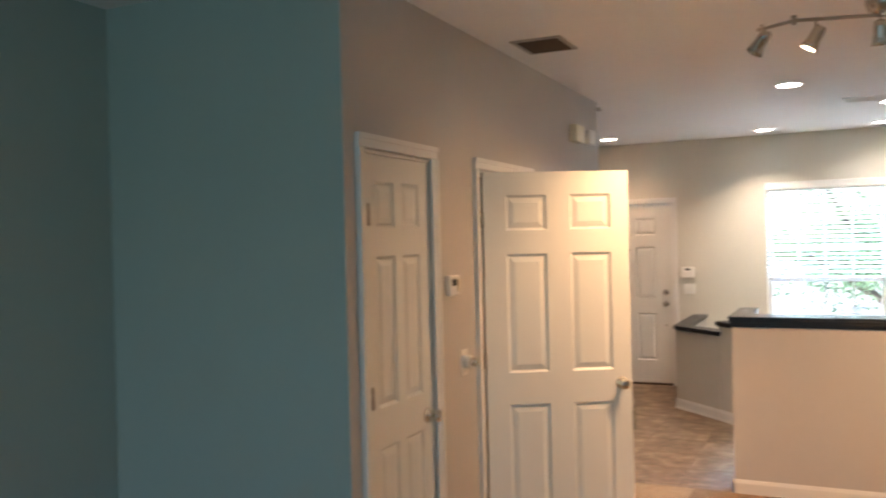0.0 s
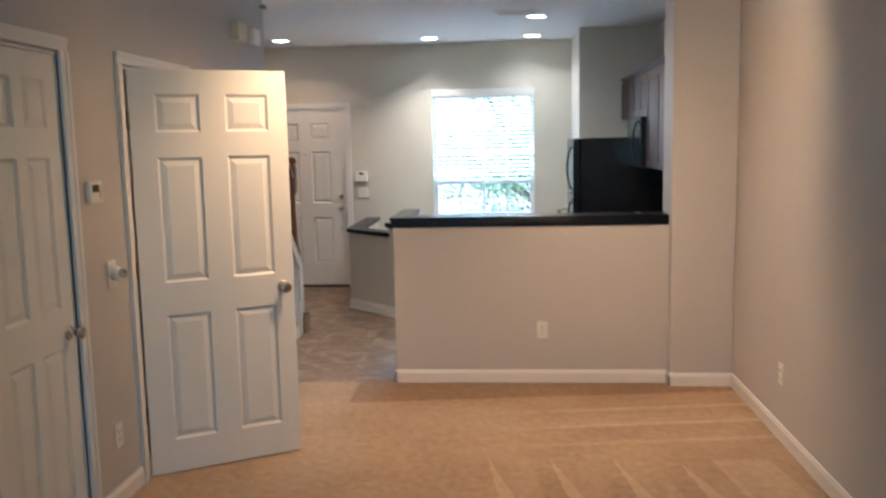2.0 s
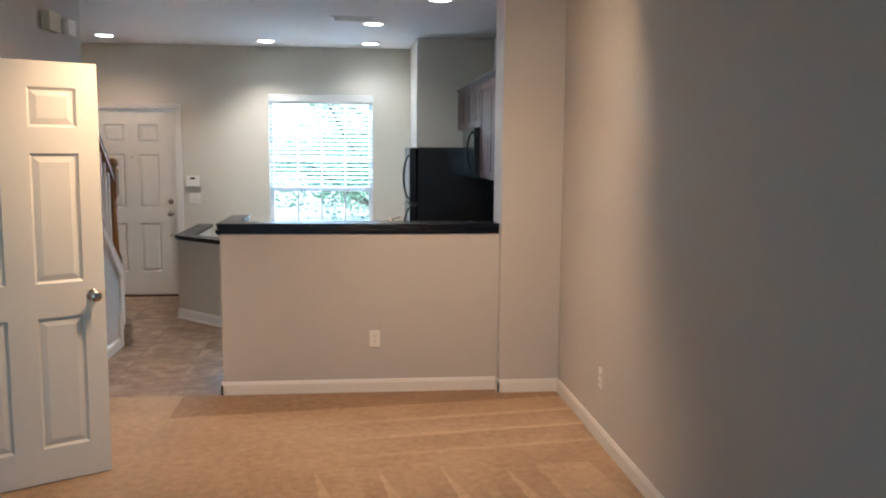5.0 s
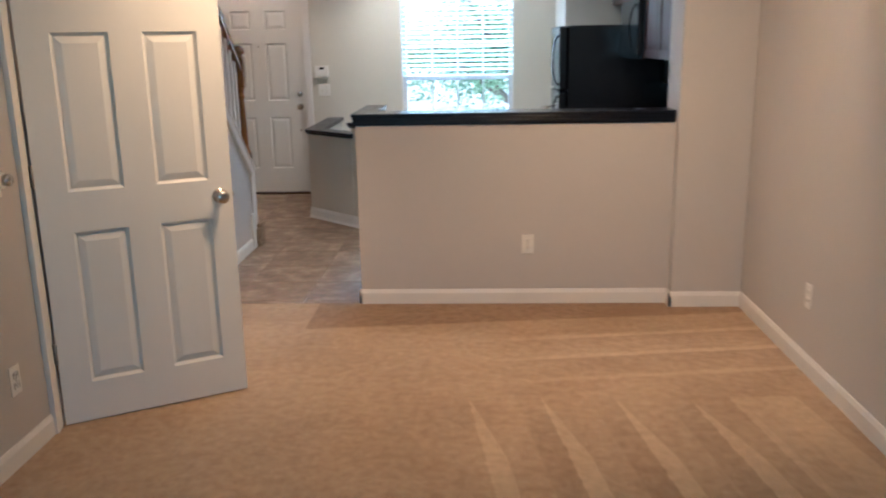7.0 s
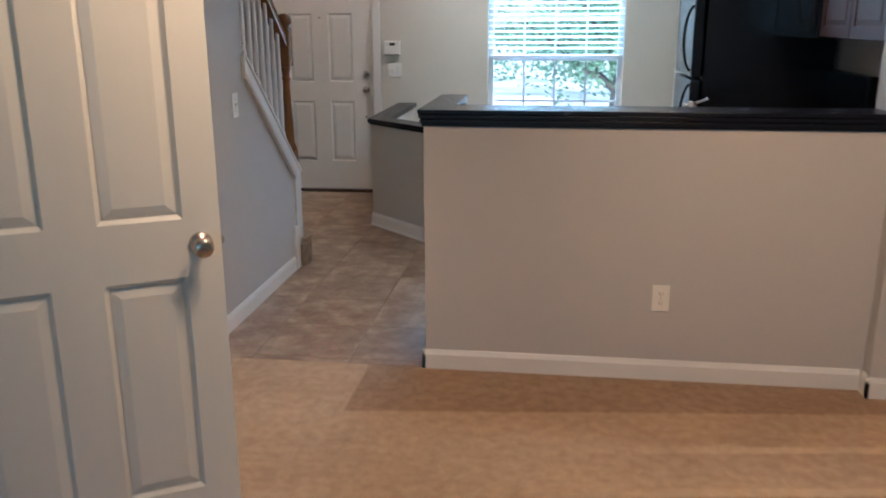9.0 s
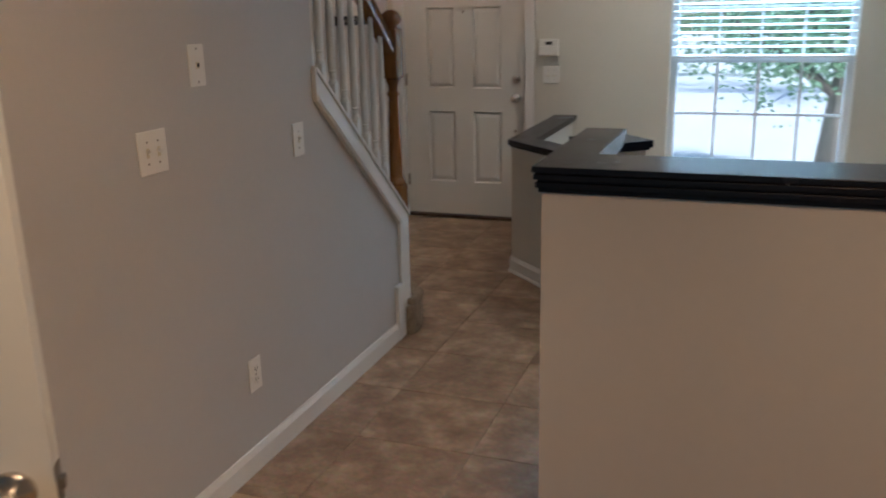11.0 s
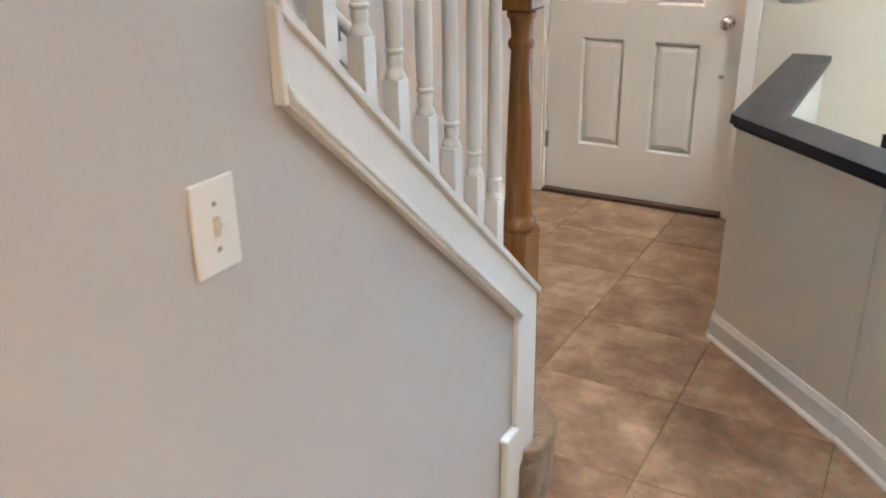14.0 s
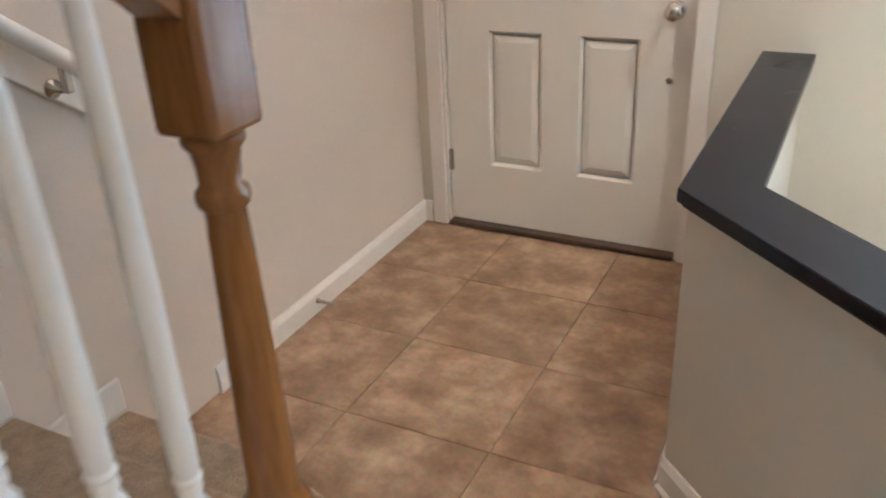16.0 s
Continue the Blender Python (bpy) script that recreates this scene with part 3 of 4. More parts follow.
Shape().turned([(0.010, 0), (0.009, 0.004), (0.004, 0.005)], Matrix.Translation((0.468, 0, 1.52)) @ Matrix.Rotation(radians(90), 4, "X"), 16).done("peephole", HINGE, parent=front, label="brass peephole")
for z in (1.78, 1.03, 0.26):
    hinge(front, -0.004, -0.006, z)
s = Shape()
for p, q in ((-1.505 - 0.062, -1.505), (-0.545, -0.545 + 0.066)):
    s.box(p, q, NY - 0.017, NY, 0, 2.068, 0.004)
s.box(-1.567, -0.479, NY - 0.017, NY, 2.068, 2.128, 0.004)
s.box(-1.567, -0.479, NY - 0.023, NY - 0.017, 2.108, 2.128)
s.box(-1.505, -1.496, NY, NY + 0.14, 0, 2.068).box(-0.554, -0.545, NY, NY + 0.14, 0, 2.068).box(-1.496, -0.554, NY, NY + 0.14, 2.055, 2.068)
s.done("door_trim_3", TRIM, label="white casing round the front door", kind="structure")
Shape().box(-1.494, -0.556, NY - 0.02, NY + 0.13, 0.0, 0.020, 0.005).done("threshold", BRONZE, label="dark bronze threshold", kind="structure")

# ---- window and its blind ----
win = new("window_1")
tagged(win, "white double-hung window with muntins", kind="structure")
WY = NY + 0.075
s = Shape().box(0.46, 0.505, WY, WY + 0.06, 0.44, 2.20).box(1.565, 1.61, WY, WY + 0.06, 0.44, 2.20).box(0.505, 1.565, WY, WY + 0.06, 2.155, 2.20).box(0.505, 1.565, WY, WY + 0.06, 0.44, 0.485)
s.box(0.505, 1.565, WY - 0.008, WY + 0.045, 1.175, 1.225)
s.done("frame", VINYL, parent=win, bevel=0.004)
s = Shape()
for k in (1, 2, 3):
    x = 0.505 + 1.06 * k / 4
    s.box(x - 0.008, x + 0.008, WY + 0.012, WY + 0.020, 0.485, 1.175)
    s.box(x - 0.008, x + 0.008, WY + 0.042, WY + 0.050, 1.225, 2.155)
for z in (0.83,):
    s.box(0.505, 1.565, WY + 0.011, WY + 0.021, z - 0.008, z + 0.008)
for z in (1.535, 1.845):
    s.box(0.505, 1.565, WY + 0.041, WY + 0.051, z - 0.008, z + 0.008)
s.done("muntin", VINYL, parent=win)
g = Shape().box(0.505, 1.565, WY + 0.028, WY + 0.031, 0.485, 1.175).done("lower_pane", GLASS, parent=win)
g.visible_shadow = False
g = Shape().box(0.505, 1.565, WY + 0.053, WY + 0.056, 1.225, 2.155).done("upper_pane", GLASS, parent=win)
g.visible_shadow = False
Shape().box(0.395, 1.675, NY - 0.045, NY + 0.075, 0.412, 0.440, 0.006).done("window_sill", TRIM, label="white window sill", kind="structure")
Shape().box(0.44, 1.63, NY - 0.018, NY, 0.345, 0.412, 0.004).done("window_apron", TRIM, label="white apron under the sill", kind="structure")

blind = thing("window_blind", pose(0, 0, 0), "white two-inch blind lowered over the upper sash, slats open", "window blind")
Shape().box(0.465, 1.605, NY + 0.004, NY + 0.058, 2.150, 2.198, 0.004).done("headrail", SLAT, parent=blind)
Shape().box(0.455, 1.615, NY - 0.012, NY + 0.002, 2.165, 2.245, 0.004).done("valance", SLAT, parent=blind)
me = None
for k in range(19):
    z = 2.115 - 0.0465 * k
    if me is None:
        sl = Shape()
        sl.prism([(-0.024, 0.0), (-0.012, 0.003), (0.0, 0.004), (0.012, 0.003), (0.024, 0.0), (0.024, 0.003), (0.012, 0.006), (0.0, 0.007), (-0.012, 0.006), (-0.024, 0.003)], "x", 0.470, 1.600)
        ob = sl.done("slat", SLAT, m=pose(0, NY + 0.032, z, 12), parent=blind)
        me = ob.data
    else:
        ob = new("slat", me)
        ob.parent, ob.matrix_basis = blind, pose(0, NY + 0.032, z, 12)
Shape().box(0.470, 1.600, NY + 0.010, NY + 0.054, 1.205, 1.225, 0.004).done("bottom_rail", SLAT, parent=blind)
s = Shape()
for x in (0.60, 1.035, 1.47):
    s.box(x - 0.001, x + 0.001, NY + 0.006, NY + 0.008, 1.22, 2.15)
s.done("ladder_cord", SLAT, parent=blind)

# unseen window behind the walker, assumed from the bluish daylight
s = Shape().box(-0.4, -0.35, -2.09, -2.03, 0.65, 2.15).box(1.15, 1.2, -2.09, -2.03, 0.65, 2.15).box(-0.35, 1.15, -2.09, -2.03, 2.10, 2.15).box(-0.35, 1.15, -2.09, -2.03, 0.65, 0.70).box(-0.35, 1.15, -2.09, -2.03, 1.38, 1.42)
s.done("window_2", VINYL, label="white frame of an assumed, unseen window", kind="structure")

# ---- stairs ----
RISE, RUN = 0.183, 0.207
stair = thing("staircase", pose(0, 0, 0), "carpeted stairs with white skirt boards", "staircase")
IN = WX - 0.122
# front edge of every step, from the knee wall to the side wall; the lowest ones round their free end
FRONTS = [[(WX + 0.016, 8.078), (WX + 0.016, 8.005), (WX + 0.036, 8.01), (WX + 0.052, 8.035), (WX + 0.054, 8.12), (WX + 0.035, 8.19), (-0.60, 8.29), (-0.75, 8.48), (-0.92, 8.63), (-1.12, 8.70), (LX + 0.015, 8.70)],
          [(IN, 8.078), (IN - 0.01, 8.20), (-0.78, 8.34), (-0.96, 8.41), (LX + 0.015, 8.41)],
          [(IN, 8.14), (LX + 0.015, 8.14)]] + [[(IN, 7.92 - RUN * k), (LX + 0.015, 7.92 - RUN * k)] for k in range(10)]
for k, edge in enumerate(FRONTS[:-1]):
    lo, back = RISE * k, FRONTS[k + 1][-1][1] - 0.02
    right = edge[0][0]
    tail = [(LX + 0.015, back), (IN, back)]
    body = [(x, y - 0.02) if 0 < n else (x, y) for n, (x, y) in enumerate(edge)] if k < 2 else [(x, y - 0.02) for x, y in edge]
    s = Shape()
    if k < 2:
        tail = [(LX + 0.015, back), (IN - 0.02, min(back, 8.078)), (IN - 0.02, 8.078)]
    s.prism(body + tail, "z", max(0.0, lo - 0.02), lo + RISE - 0.035)
    s.prism(edge + tail, "z", lo + RISE - 0.035, lo + RISE)
    s.done("step", STAIRCARPET, parent=stair, bevel=0.012)
    top, y0, y1 = lo + RISE, back + 0.02, edge[-1][1]
    Shape().prism([(y0, top + 0.001), (y1, top + 0.001), (y1, top + 0.095), (y0, top + 0.095)], "x", LX, LX + 0.014).done("wall_skirt", TRIM, parent=stair, label="white baseboard on the tread", bevel=0.004)
Shape().prism([(8.065, 0.35), (8.065, 0.58), (7.23, 1.32), (7.23, 1.10)], "x", WX - 0.134, WX - 0.121).done("inner_skirt", TRIM, parent=stair)

# trim on the knee wall
s = Shape()
y0, y1 = 7.224, 8.072
s.prism([(y0, cap_line(y0) - 0.112), (y1 - 0.105, cap_line(y1 - 0.105) - 0.112), (y1 - 0.105, 0), (y1, 0), (y1, cap_line(y1) - 0.012), (y0, cap_line(y0) - 0.012)], "x", WX, WX + 0.014)
# cap lying on the slope
s.prism([(y0, cap_line(y0) - 0.018), (y1 + 0.004, cap_line(y1 + 0.004) - 0.018), (y1 + 0.004, cap_line(y1 + 0.004)), (y0, cap_line(y0))], "x", WX - 0.140, WX + 0.023)
# upright moulding that closes the upper end
s.box(WX, WX + 0.020, y0 - 0.008, y0 + 0.006, cap_line(y0) - 0.134, cap_line(y0) - 0.006)
# bead along the lower edge
s.prism([(y0, cap_line(y0) - 0.134), (y1 - 0.105, cap_line(y1 - 0.105) - 0.134), (y1 - 0.105, cap_line(y1 - 0.105) - 0.104), (y0, cap_line(y0) - 0.104)], "x", WX, WX + 0.022)
s.prism([(y0, cap_line(y0) - 0.124), (y1 - 0.105, cap_line(y1 - 0.105) - 0.124), (y1 - 0.105, cap_line(y1 - 0.105) - 0.112), (y0, cap_line(y0) - 0.112)], "x", WX + 0.022, WX + 0.027)
s.box(WX - 0.12, WX + 0.012, 8.0695, 8.0755, 0.184, cap_line(8.07) - 0.02)
s.box(WX, WX + 0.020, 7.905, 7.965, 0, 0.262, 0.004).box(WX, WX + 0.024, 7.895, 7.965, 0.262, 0.280, 0.005)
s.done("stair_trim", TRIM, label="white stepped trim along the stair knee wall", kind="structure", bevel=0.0025)
Shape().box(WX - 0.12, WX - 0.001, 7.2245, 7.236, cap_line(7.23), CEIL).done("stair_opening_trim", GREIGE, label="greige end of the wall at the stair opening", kind="structure")

# balustrade
BX = WX - 0.062
rail_line = lambda y: 1.415 + (8.06 - y) * 0.883
balu = thing("stair_balustrade", pose(0, 0, 0), "white turned balusters under a honey oak handrail with newel", "balustrade")
s = Shape()
N = (BX, 8.085)
s.box(N[0] - 0.042, N[0] + 0.042, N[1] - 0.009, N[1] + 0.075, 0.184, 0.735, 0.006)
T = Matrix.Translation((N[0], N[1] + 0.033, 0))
s.turned([(0.044, 0.735), (0.046, 0.745), (0.044, 0.757), (0.036, 0.768), (0.034, 0.775), (0.0320, 0.80), (0.0305, 0.90), (0.027, 1.02), (0.0235, 1.13), (0.0225, 1.158), (0.028, 1.164), (0.0295, 1.172), (0.028, 1.180), (0.0225, 1.186), (0.0235, 1.205), (0.027, 1.224), (0.033, 1.232), (0.033, 1.240), (0.030, 1.244)], T, 24)
s.box(N[0] - 0.039, N[0] + 0.039, N[1] - 0.006, N[1] + 0.072, 1.244, 1.475, 0.007)
s.turned([(0.036, 1.475), (0.030, 1.487), (0.046, 1.498), (0.050, 1.512), (0.046, 1.530), (0.034, 1.548), (0.016, 1.558), (0.003, 1.560)], T, 24)
s.done("newel", OAK, parent=balu, label="turned honey oak newel post")
s = Shape()
prof = [(-0.028, -0.030), (0.028, -0.030), (0.030, -0.012), (0.024, 0.004), (0.031, 0.016), (0.024, 0.031), (0, 0.036), (-0.024, 0.031), (-0.031, 0.016), (-0.024, 0.004), (-0.030, -0.012)]
ya, yb = 8.075, 7.237
ends = [[s.bm.verts.new((BX + u, y, rail_line(y) + v / 0.75)) for u, v in prof] for y in (ya, yb)]
for k in range(len(prof)):
    s.bm.faces.new((ends[0][k], ends[1][k], ends[1][(k + 1) % len(prof)], ends[0][(k + 1) % len(prof)]))
s.bm.faces.new(ends[0])
s.bm.faces.new(ends[1][::-1])
s.done("handrail", OAK, parent=balu, label="honey oak handrail")
s = Shape().prism([(7.240, cap_line(7.240)), (8.074, cap_line(8.074)), (8.074, cap_line(8.074) + 0.008), (7.240, cap_line(7.240) + 0.008)], "x", BX - 0.034, BX + 0.040)
s.done("shoe_rail", OAK, parent=balu, label="thin oak strip under the balusters")
first = None
for k in range(8):
    y = 7.990 - 0.0965 * k
    base = cap_line(y)
    if first is None:
        s = Shape()
        w = 0.0165
        s.prism([(-w, 0.010), (w, -0.016), (w, 0.165), (-w, 0.165)][::1], "x", -w, w)
        s.bm.verts.ensure_lookup_table()
        s.turned([(0.0190, 0.1651), (0.0178, 0.172), (0.0138, 0.1805), (0.0122, 0.184), (0.0132, 0.189), (0.0148, 0.196), (0.0138, 0.203), (0.0125, 0.2065), (0.0160, 0.209), (0.0168, 0.212), (0.0160, 0.215), (0.0130, 0.2175), (0.0150, 0.226), (0.0158, 0.262), (0.0150, 0.45), (0.0115, 0.70), (0.0100, 0.80)], Matrix(), 14)
        ob = s.done("baluster", TRIM, m=pose(BX, y, base - 0.004), parent=balu, bevel=0.003)
        first = ob
    else:
        ob = new("baluster", first.data)
        ob.parent, ob.matrix_basis = balu, pose(BX, y, base - 0.004)
        mod = ob.modifiers.new("bevel", "BEVEL")
        mod.width, mod.segments, mod.limit_method = 0.003, 2, "ANGLE"

# handrail on the stair wall
wr = thing("wall_handrail", pose(0, 0, 0), "white wall handrail on a backing board with nickel bracket", "handrail")
s = Shape()
hy, hz = 8.86, 1.0
s.prism([(hy, 0.905), (hy, 1.02), (6.2, 1.02 + (hy - 6.2) * 0.75), (6.2, 0.905 + (hy - 6.2) * 0.75)], "x", LX, LX + 0.018)
s.done("backing_board", TRIM, parent=wr, bevel=0.004)
s = Shape()
D = Vector((0, -1, 0.75)).normalized()
M = Matrix.Translation((LX + 0.075, 8.80, 1.045)) @ D.to_track_quat("Z", "X").to_matrix().to_4x4()
s.turned([(0.012, 0), (0.021, 0.006), (0.022, 0.02), (0.022, 3.0), (0.012, 3.006)], M, 18)
s.done("rail", TRIM, parent=wr)
s = Shape().turned([(0.022, 0), (0.022, 0.005), (0.008, 0.008), (0.007, 0.05)], Matrix.Translation((LX + 0.018, 8.72, 1.035)) @ Matrix.Rotation(radians(90), 4, "Y"), 16)
s.box(LX + 0.060, LX + 0.078, 8.71, 8.73, 1.03, 1.095, 0.003)
s.done("bracket", CHROME, parent=wr)

# spring door stop on the baseboard
ds = Shape().turned([(0.010, 0), (0.010, 0.006), (0.006, 0.008), (0.006, 0.055), (0.009, 0.057), (0.009, 0.072)], Matrix.Translation((LX + 0.014, 9.56, 0.045)) @ Matrix.Rotation(radians(90), 4, "Y"), 12)
ds.done("door_stop", HINGE, label="small spring door stop on the baseboard", category="door stop")


# ---- plates and wall fittings ----
def plate(name, label, category, m, w, h, build):
    ob = thing(name, m, label, category)
    Shape().box(-w / 2, w / 2, -0.006, 0.0, -h / 2, h / 2, 0.003).done("cover", PLASTIC, parent=ob)
    build(ob)
    return ob


def screws(ob, points, y=-0.006):
    for x, z in points:
        Shape().turned([(0.0035, 0), (0.003, 0.0015)], Matrix.Translation((x, y, z)) @ Matrix.Rotation(radians(90), 4, "X"), 8).done("screw", HINGE, parent=ob)


def toggles(xs):
    def build(ob):
        for x in xs:
            Shape().box(x - 0.0055, x + 0.0055, -0.0075, -0.006, -0.013, 0.013).done("switch_well", IVORY, parent=ob)
            Shape().prism([(-0.004, -0.006), (-0.004, 0.006), (-0.017, 0.012), (-0.019, 0.006)], "x", x - 0.004, x + 0.004).done("toggle", PLASTIC, parent=ob)
        screws(ob, [(x, z) for x in xs for z in (-0.03, 0.03)])
    return build


def sockets(ob):
    for z in (-0.020, 0.020):
        s, d = Shape(), Shape()
        s.box(-0.017, 0.017, -0.0085, -0.006, z - 0.014, z + 0.014, 0.004)
        d.box(-0.008, -0.0055, -0.0092, -0.0083, z - 0.002, z + 0.008).box(0.0055, 0.008, -0.0092, -0.0083, z - 0.002, z + 0.006).box(-0.002, 0.002, -0.0092, -0.0083, z - 0.010, z - 0.006)
        s.done("socket", PLASTIC, parent=ob)
        d.done("slots", DARK, parent=ob)
    screws(ob, [(0, 0)])


def jack(ob):
    Shape().box(-0.008, 0.008, -0.009, -0.006, -0.010, 0.010, 0.001).done("jack_frame", IVORY, parent=ob)
    Shape().box(-0.005, 0.005, -0.0098, -0.0088, -0.005, 0.006).done("jack_slot", DARK, parent=ob)
    screws(ob, [(0, 0.048), (0, -0.048)])


def dimmer(ob):
    turn = Matrix.Translation((0.004, -0.006, 0.004)) @ Matrix.Rotation(radians(90), 4, "X")
    Shape().turned([(0.034, 0), (0.033, 0.022), (0.030, 0.032), (0.022, 0.036)], turn, 24).done("dimmer_body", PLASTIC, parent=ob)
    Shape().turned([(0.020, 0.030), (0.022, 0.040), (0.023, 0.058), (0.018, 0.064), (0.003, 0.065)], turn, 20).done("dimmer_knob", CHROME, parent=ob, label="round dark metal knob")
    screws(ob, [(0, 0.042), (0, -0.042)])


def west(y, z):
    return pose(WX + 0.0005, y, z, 0, 0, 90)


plate("light_switch", "white single light switch plate on the stair wall", "light switch", west(7.085, 1.107), 0.076, 0.122, toggles([0]))
plate("double_light_switch", "white double light switch plate on the wall", "light switch", west(6.287, 1.187), 0.120, 0.122, toggles([-0.023, 0.023]))
plate("phone_jack", "white telephone jack plate on the wall", "wall plate", west(6.524, 1.408), 0.074, 0.122, jack)
plate("wall_outlet", "white wall outlet above the baseboard", "wall outlet", west(6.682, 0.350), 0.072, 0.118, sockets)
plate("wall_outlet", "white wall outlet above the baseboard", "wall outlet", west(4.490, 0.330), 0.072, 0.118, sockets)
plate("dimmer_switch", "white switch plate with a round dimmer knob", "light switch", west(4.535, 1.090), 0.084, 0.128, dimmer)
plate("wall_outlet", "white wall outlet above the baseboard", "wall outlet", pose(LX + 0.0005, 9.17, 0.335, 0, 0, 90), 0.072, 0.118, sockets)
plate("wall_outlet", "white wall outlet above the baseboard", "wall outlet", pose(1.537, 6.4895, 0.371), 0.072, 0.118, sockets)
plate("wall_outlet", "white wall outlet above the baseboard", "wall outlet", pose(EX - 0.0005, 5.415, 0.366, 0, 0, -90), 0.072, 0.118, sockets)
plate("wall_outlet", "white wall outlet above the baseboard", "wall outlet", pose(EX - 0.0005, 3.40, 0.366, 0, 0, -90), 0.072, 0.118, sockets)
plate("double_light_switch", "white double switch plate beside the front door", "light switch", pose(-0.355, NY - 0.0005, 1.095), 0.120, 0.118, toggles([-0.023, 0.023]))

th = thing("thermostat", west(4.405, 1.481), "white wall thermostat with grey display", "thermostat")
Shape().box(-0.058, 0.058, -0.026, 0, -0.050, 0.050, 0.008).done("case", PLASTIC, parent=th)
Shape().box(-0.040, 0.015, -0.0275, -0.0255, 0.0, 0.032).done("display", DARK, parent=th)
Shape().box(0.024, 0.046, -0.029, -0.0255, -0.030, 0.030, 0.002).done("button", IVORY, parent=th)

al = thing("alarm_panel", pose(-0.372, NY - 0.0005, 1.285), "white alarm keypad above the switch plate", "alarm panel")
Shape().box(-0.070, 0.070, -0.030, 0, -0.058, 0.058, 0.006).box(-0.066, 0.066, -0.034, -0.029, -0.052, 0.010, 0.003).done("case", PLASTIC, parent=al)
Shape().box(-0.022, 0.026, -0.0318, -0.0298, 0.020, 0.042).done("display", DARK, parent=al)

ch = thing("door_chime", west(6.56, 2.44), "ivory doorbell chime box high on the wall", "door chime")
Shape().box(-0.10, 0.10, -0.055, 0, -0.062, 0.062, 0.008).done("case", IVORY, parent=ch)
sn = thing("siren_box", west(6.92, 2.45), "small white alarm siren high on the wall", "siren")
Shape().box(-0.075, 0.075, -0.045, 0, -0.055, 0.055, 0.010).done("case", PLASTIC, parent=sn)
se = thing("motion_detector", west(7.18, 2.70), "tiny grey sensor near the ceiling", "sensor")
Shape().box(-0.02, 0.02, -0.045, 0, -0.014, 0.014, 0.005).done("case", HINGE, parent=se)

hk = thing("hook_rail", pose(LX + 0.0005, 9.80, 1.50, 0, 0, 90), "dark narrow hook rail on the foyer wall", "hook rail")
Shape().box(-0.26, 0.26, -0.018, 0, -0.030, 0.030, 0.004).done("board", DARK, parent=hk)
for x in (-0.18, -0.06, 0.06, 0.18):
    Shape().turned([(0.006, 0), (0.006, 0.035), (0.010, 0.04), (0.004, 0.046)], Matrix.Translation((x, -0.018, -0.008)) @ Matrix.Rotation(radians(70), 4, "X"), 10).done("hook", HINGE, parent=hk)

# ---- ceiling fittings ----
for k, (cx, cy) in enumerate(CANS):
    c = thing("recessed_downlight", pose(cx, cy, CEIL), "white recessed ceiling downlight, switched on", "downlight", "recessed ceiling downlights")
    Shape().turned([(0.100, -0.001), (0.100, -0.006), (0.094, -0.009), (0.078, -0.009)], Matrix(), 28).done("trim_ring", TRIM, parent=c)
    Shape().turned([(0.080, -0.0092), (0.078, -0.0108), (0.06, -0.0112)], Matrix(), 28).done("lens", CANLIGHT, parent=c, label="glowing lens")

tl = thing("track_light", pose(0, 0, 0), "brushed nickel five-lamp track light with swivel arms, on", "track light")
s = Shape().turned([(0.066, CEIL), (0.078, CEIL - 0.012), (0.080, CEIL - 0.030), (0.078, CEIL - 0.062), (0.068, CEIL - 0.090), (0.048, CEIL - 0.110), (0.02, CEIL - 0.118)], Matrix.Translation((1.371, 4.90, 0)), 28)
s.done("canopy", CHROME, parent=tl, label="round brushed nickel canopy")


def bar(s, p, q, r=0.008):
    p, q = Vector((*p, TRACK_Z)), Vector((*q, TRACK_Z))
    m = Matrix.Translation(p) @ (q - p).to_track_quat("Z", "Y").to_matrix().to_4x4()
    s.turned([(r, 0), (r, (q - p).length)], m, 10)


JL, JR = (1.006, 4.80), (1.734, 5.00)
s = Shape()
bar(s, JL, JR)
bar(s, (0.846, 4.901), JL)
bar(s, JR, (1.949, 4.86))
for jx, jy in (JL, JR):
    s.turned([(0.012, TRACK_Z - 0.018), (0.012, TRACK_Z + 0.022)], Matrix.Translation((jx, jy, 0)), 12)
s.done("arm", HINGE, parent=tl)
for (hx, hy), aim in HEADS:
    s = Shape().turned([(0.006, 0), (0.006, -0.055)], Matrix.Translation((hx, hy, TRACK_Z)), 10)
    d = Vector(aim).normalized()
    m = Matrix.Translation((hx, hy, TRACK_Z - 0.07)) @ d.to_track_quat("Z", "Y").to_matrix().to_4x4()
    s.turned([(0.006, -0.045), (0.024, -0.040), (0.028, -0.02), (0.029, 0.02), (0.034, 0.045), (0.040, 0.066), (0.037, 0.066), (0.032, 0.056)], m, 20)
    s.done("lamp_head", CHROME, parent=tl)
    Shape().turned([(0.032, 0.060), (0.030, 0.064), (0.01, 0.067)], m, 18).done("bulb", WARMGLOW, parent=tl, label="glowing halogen bulb")

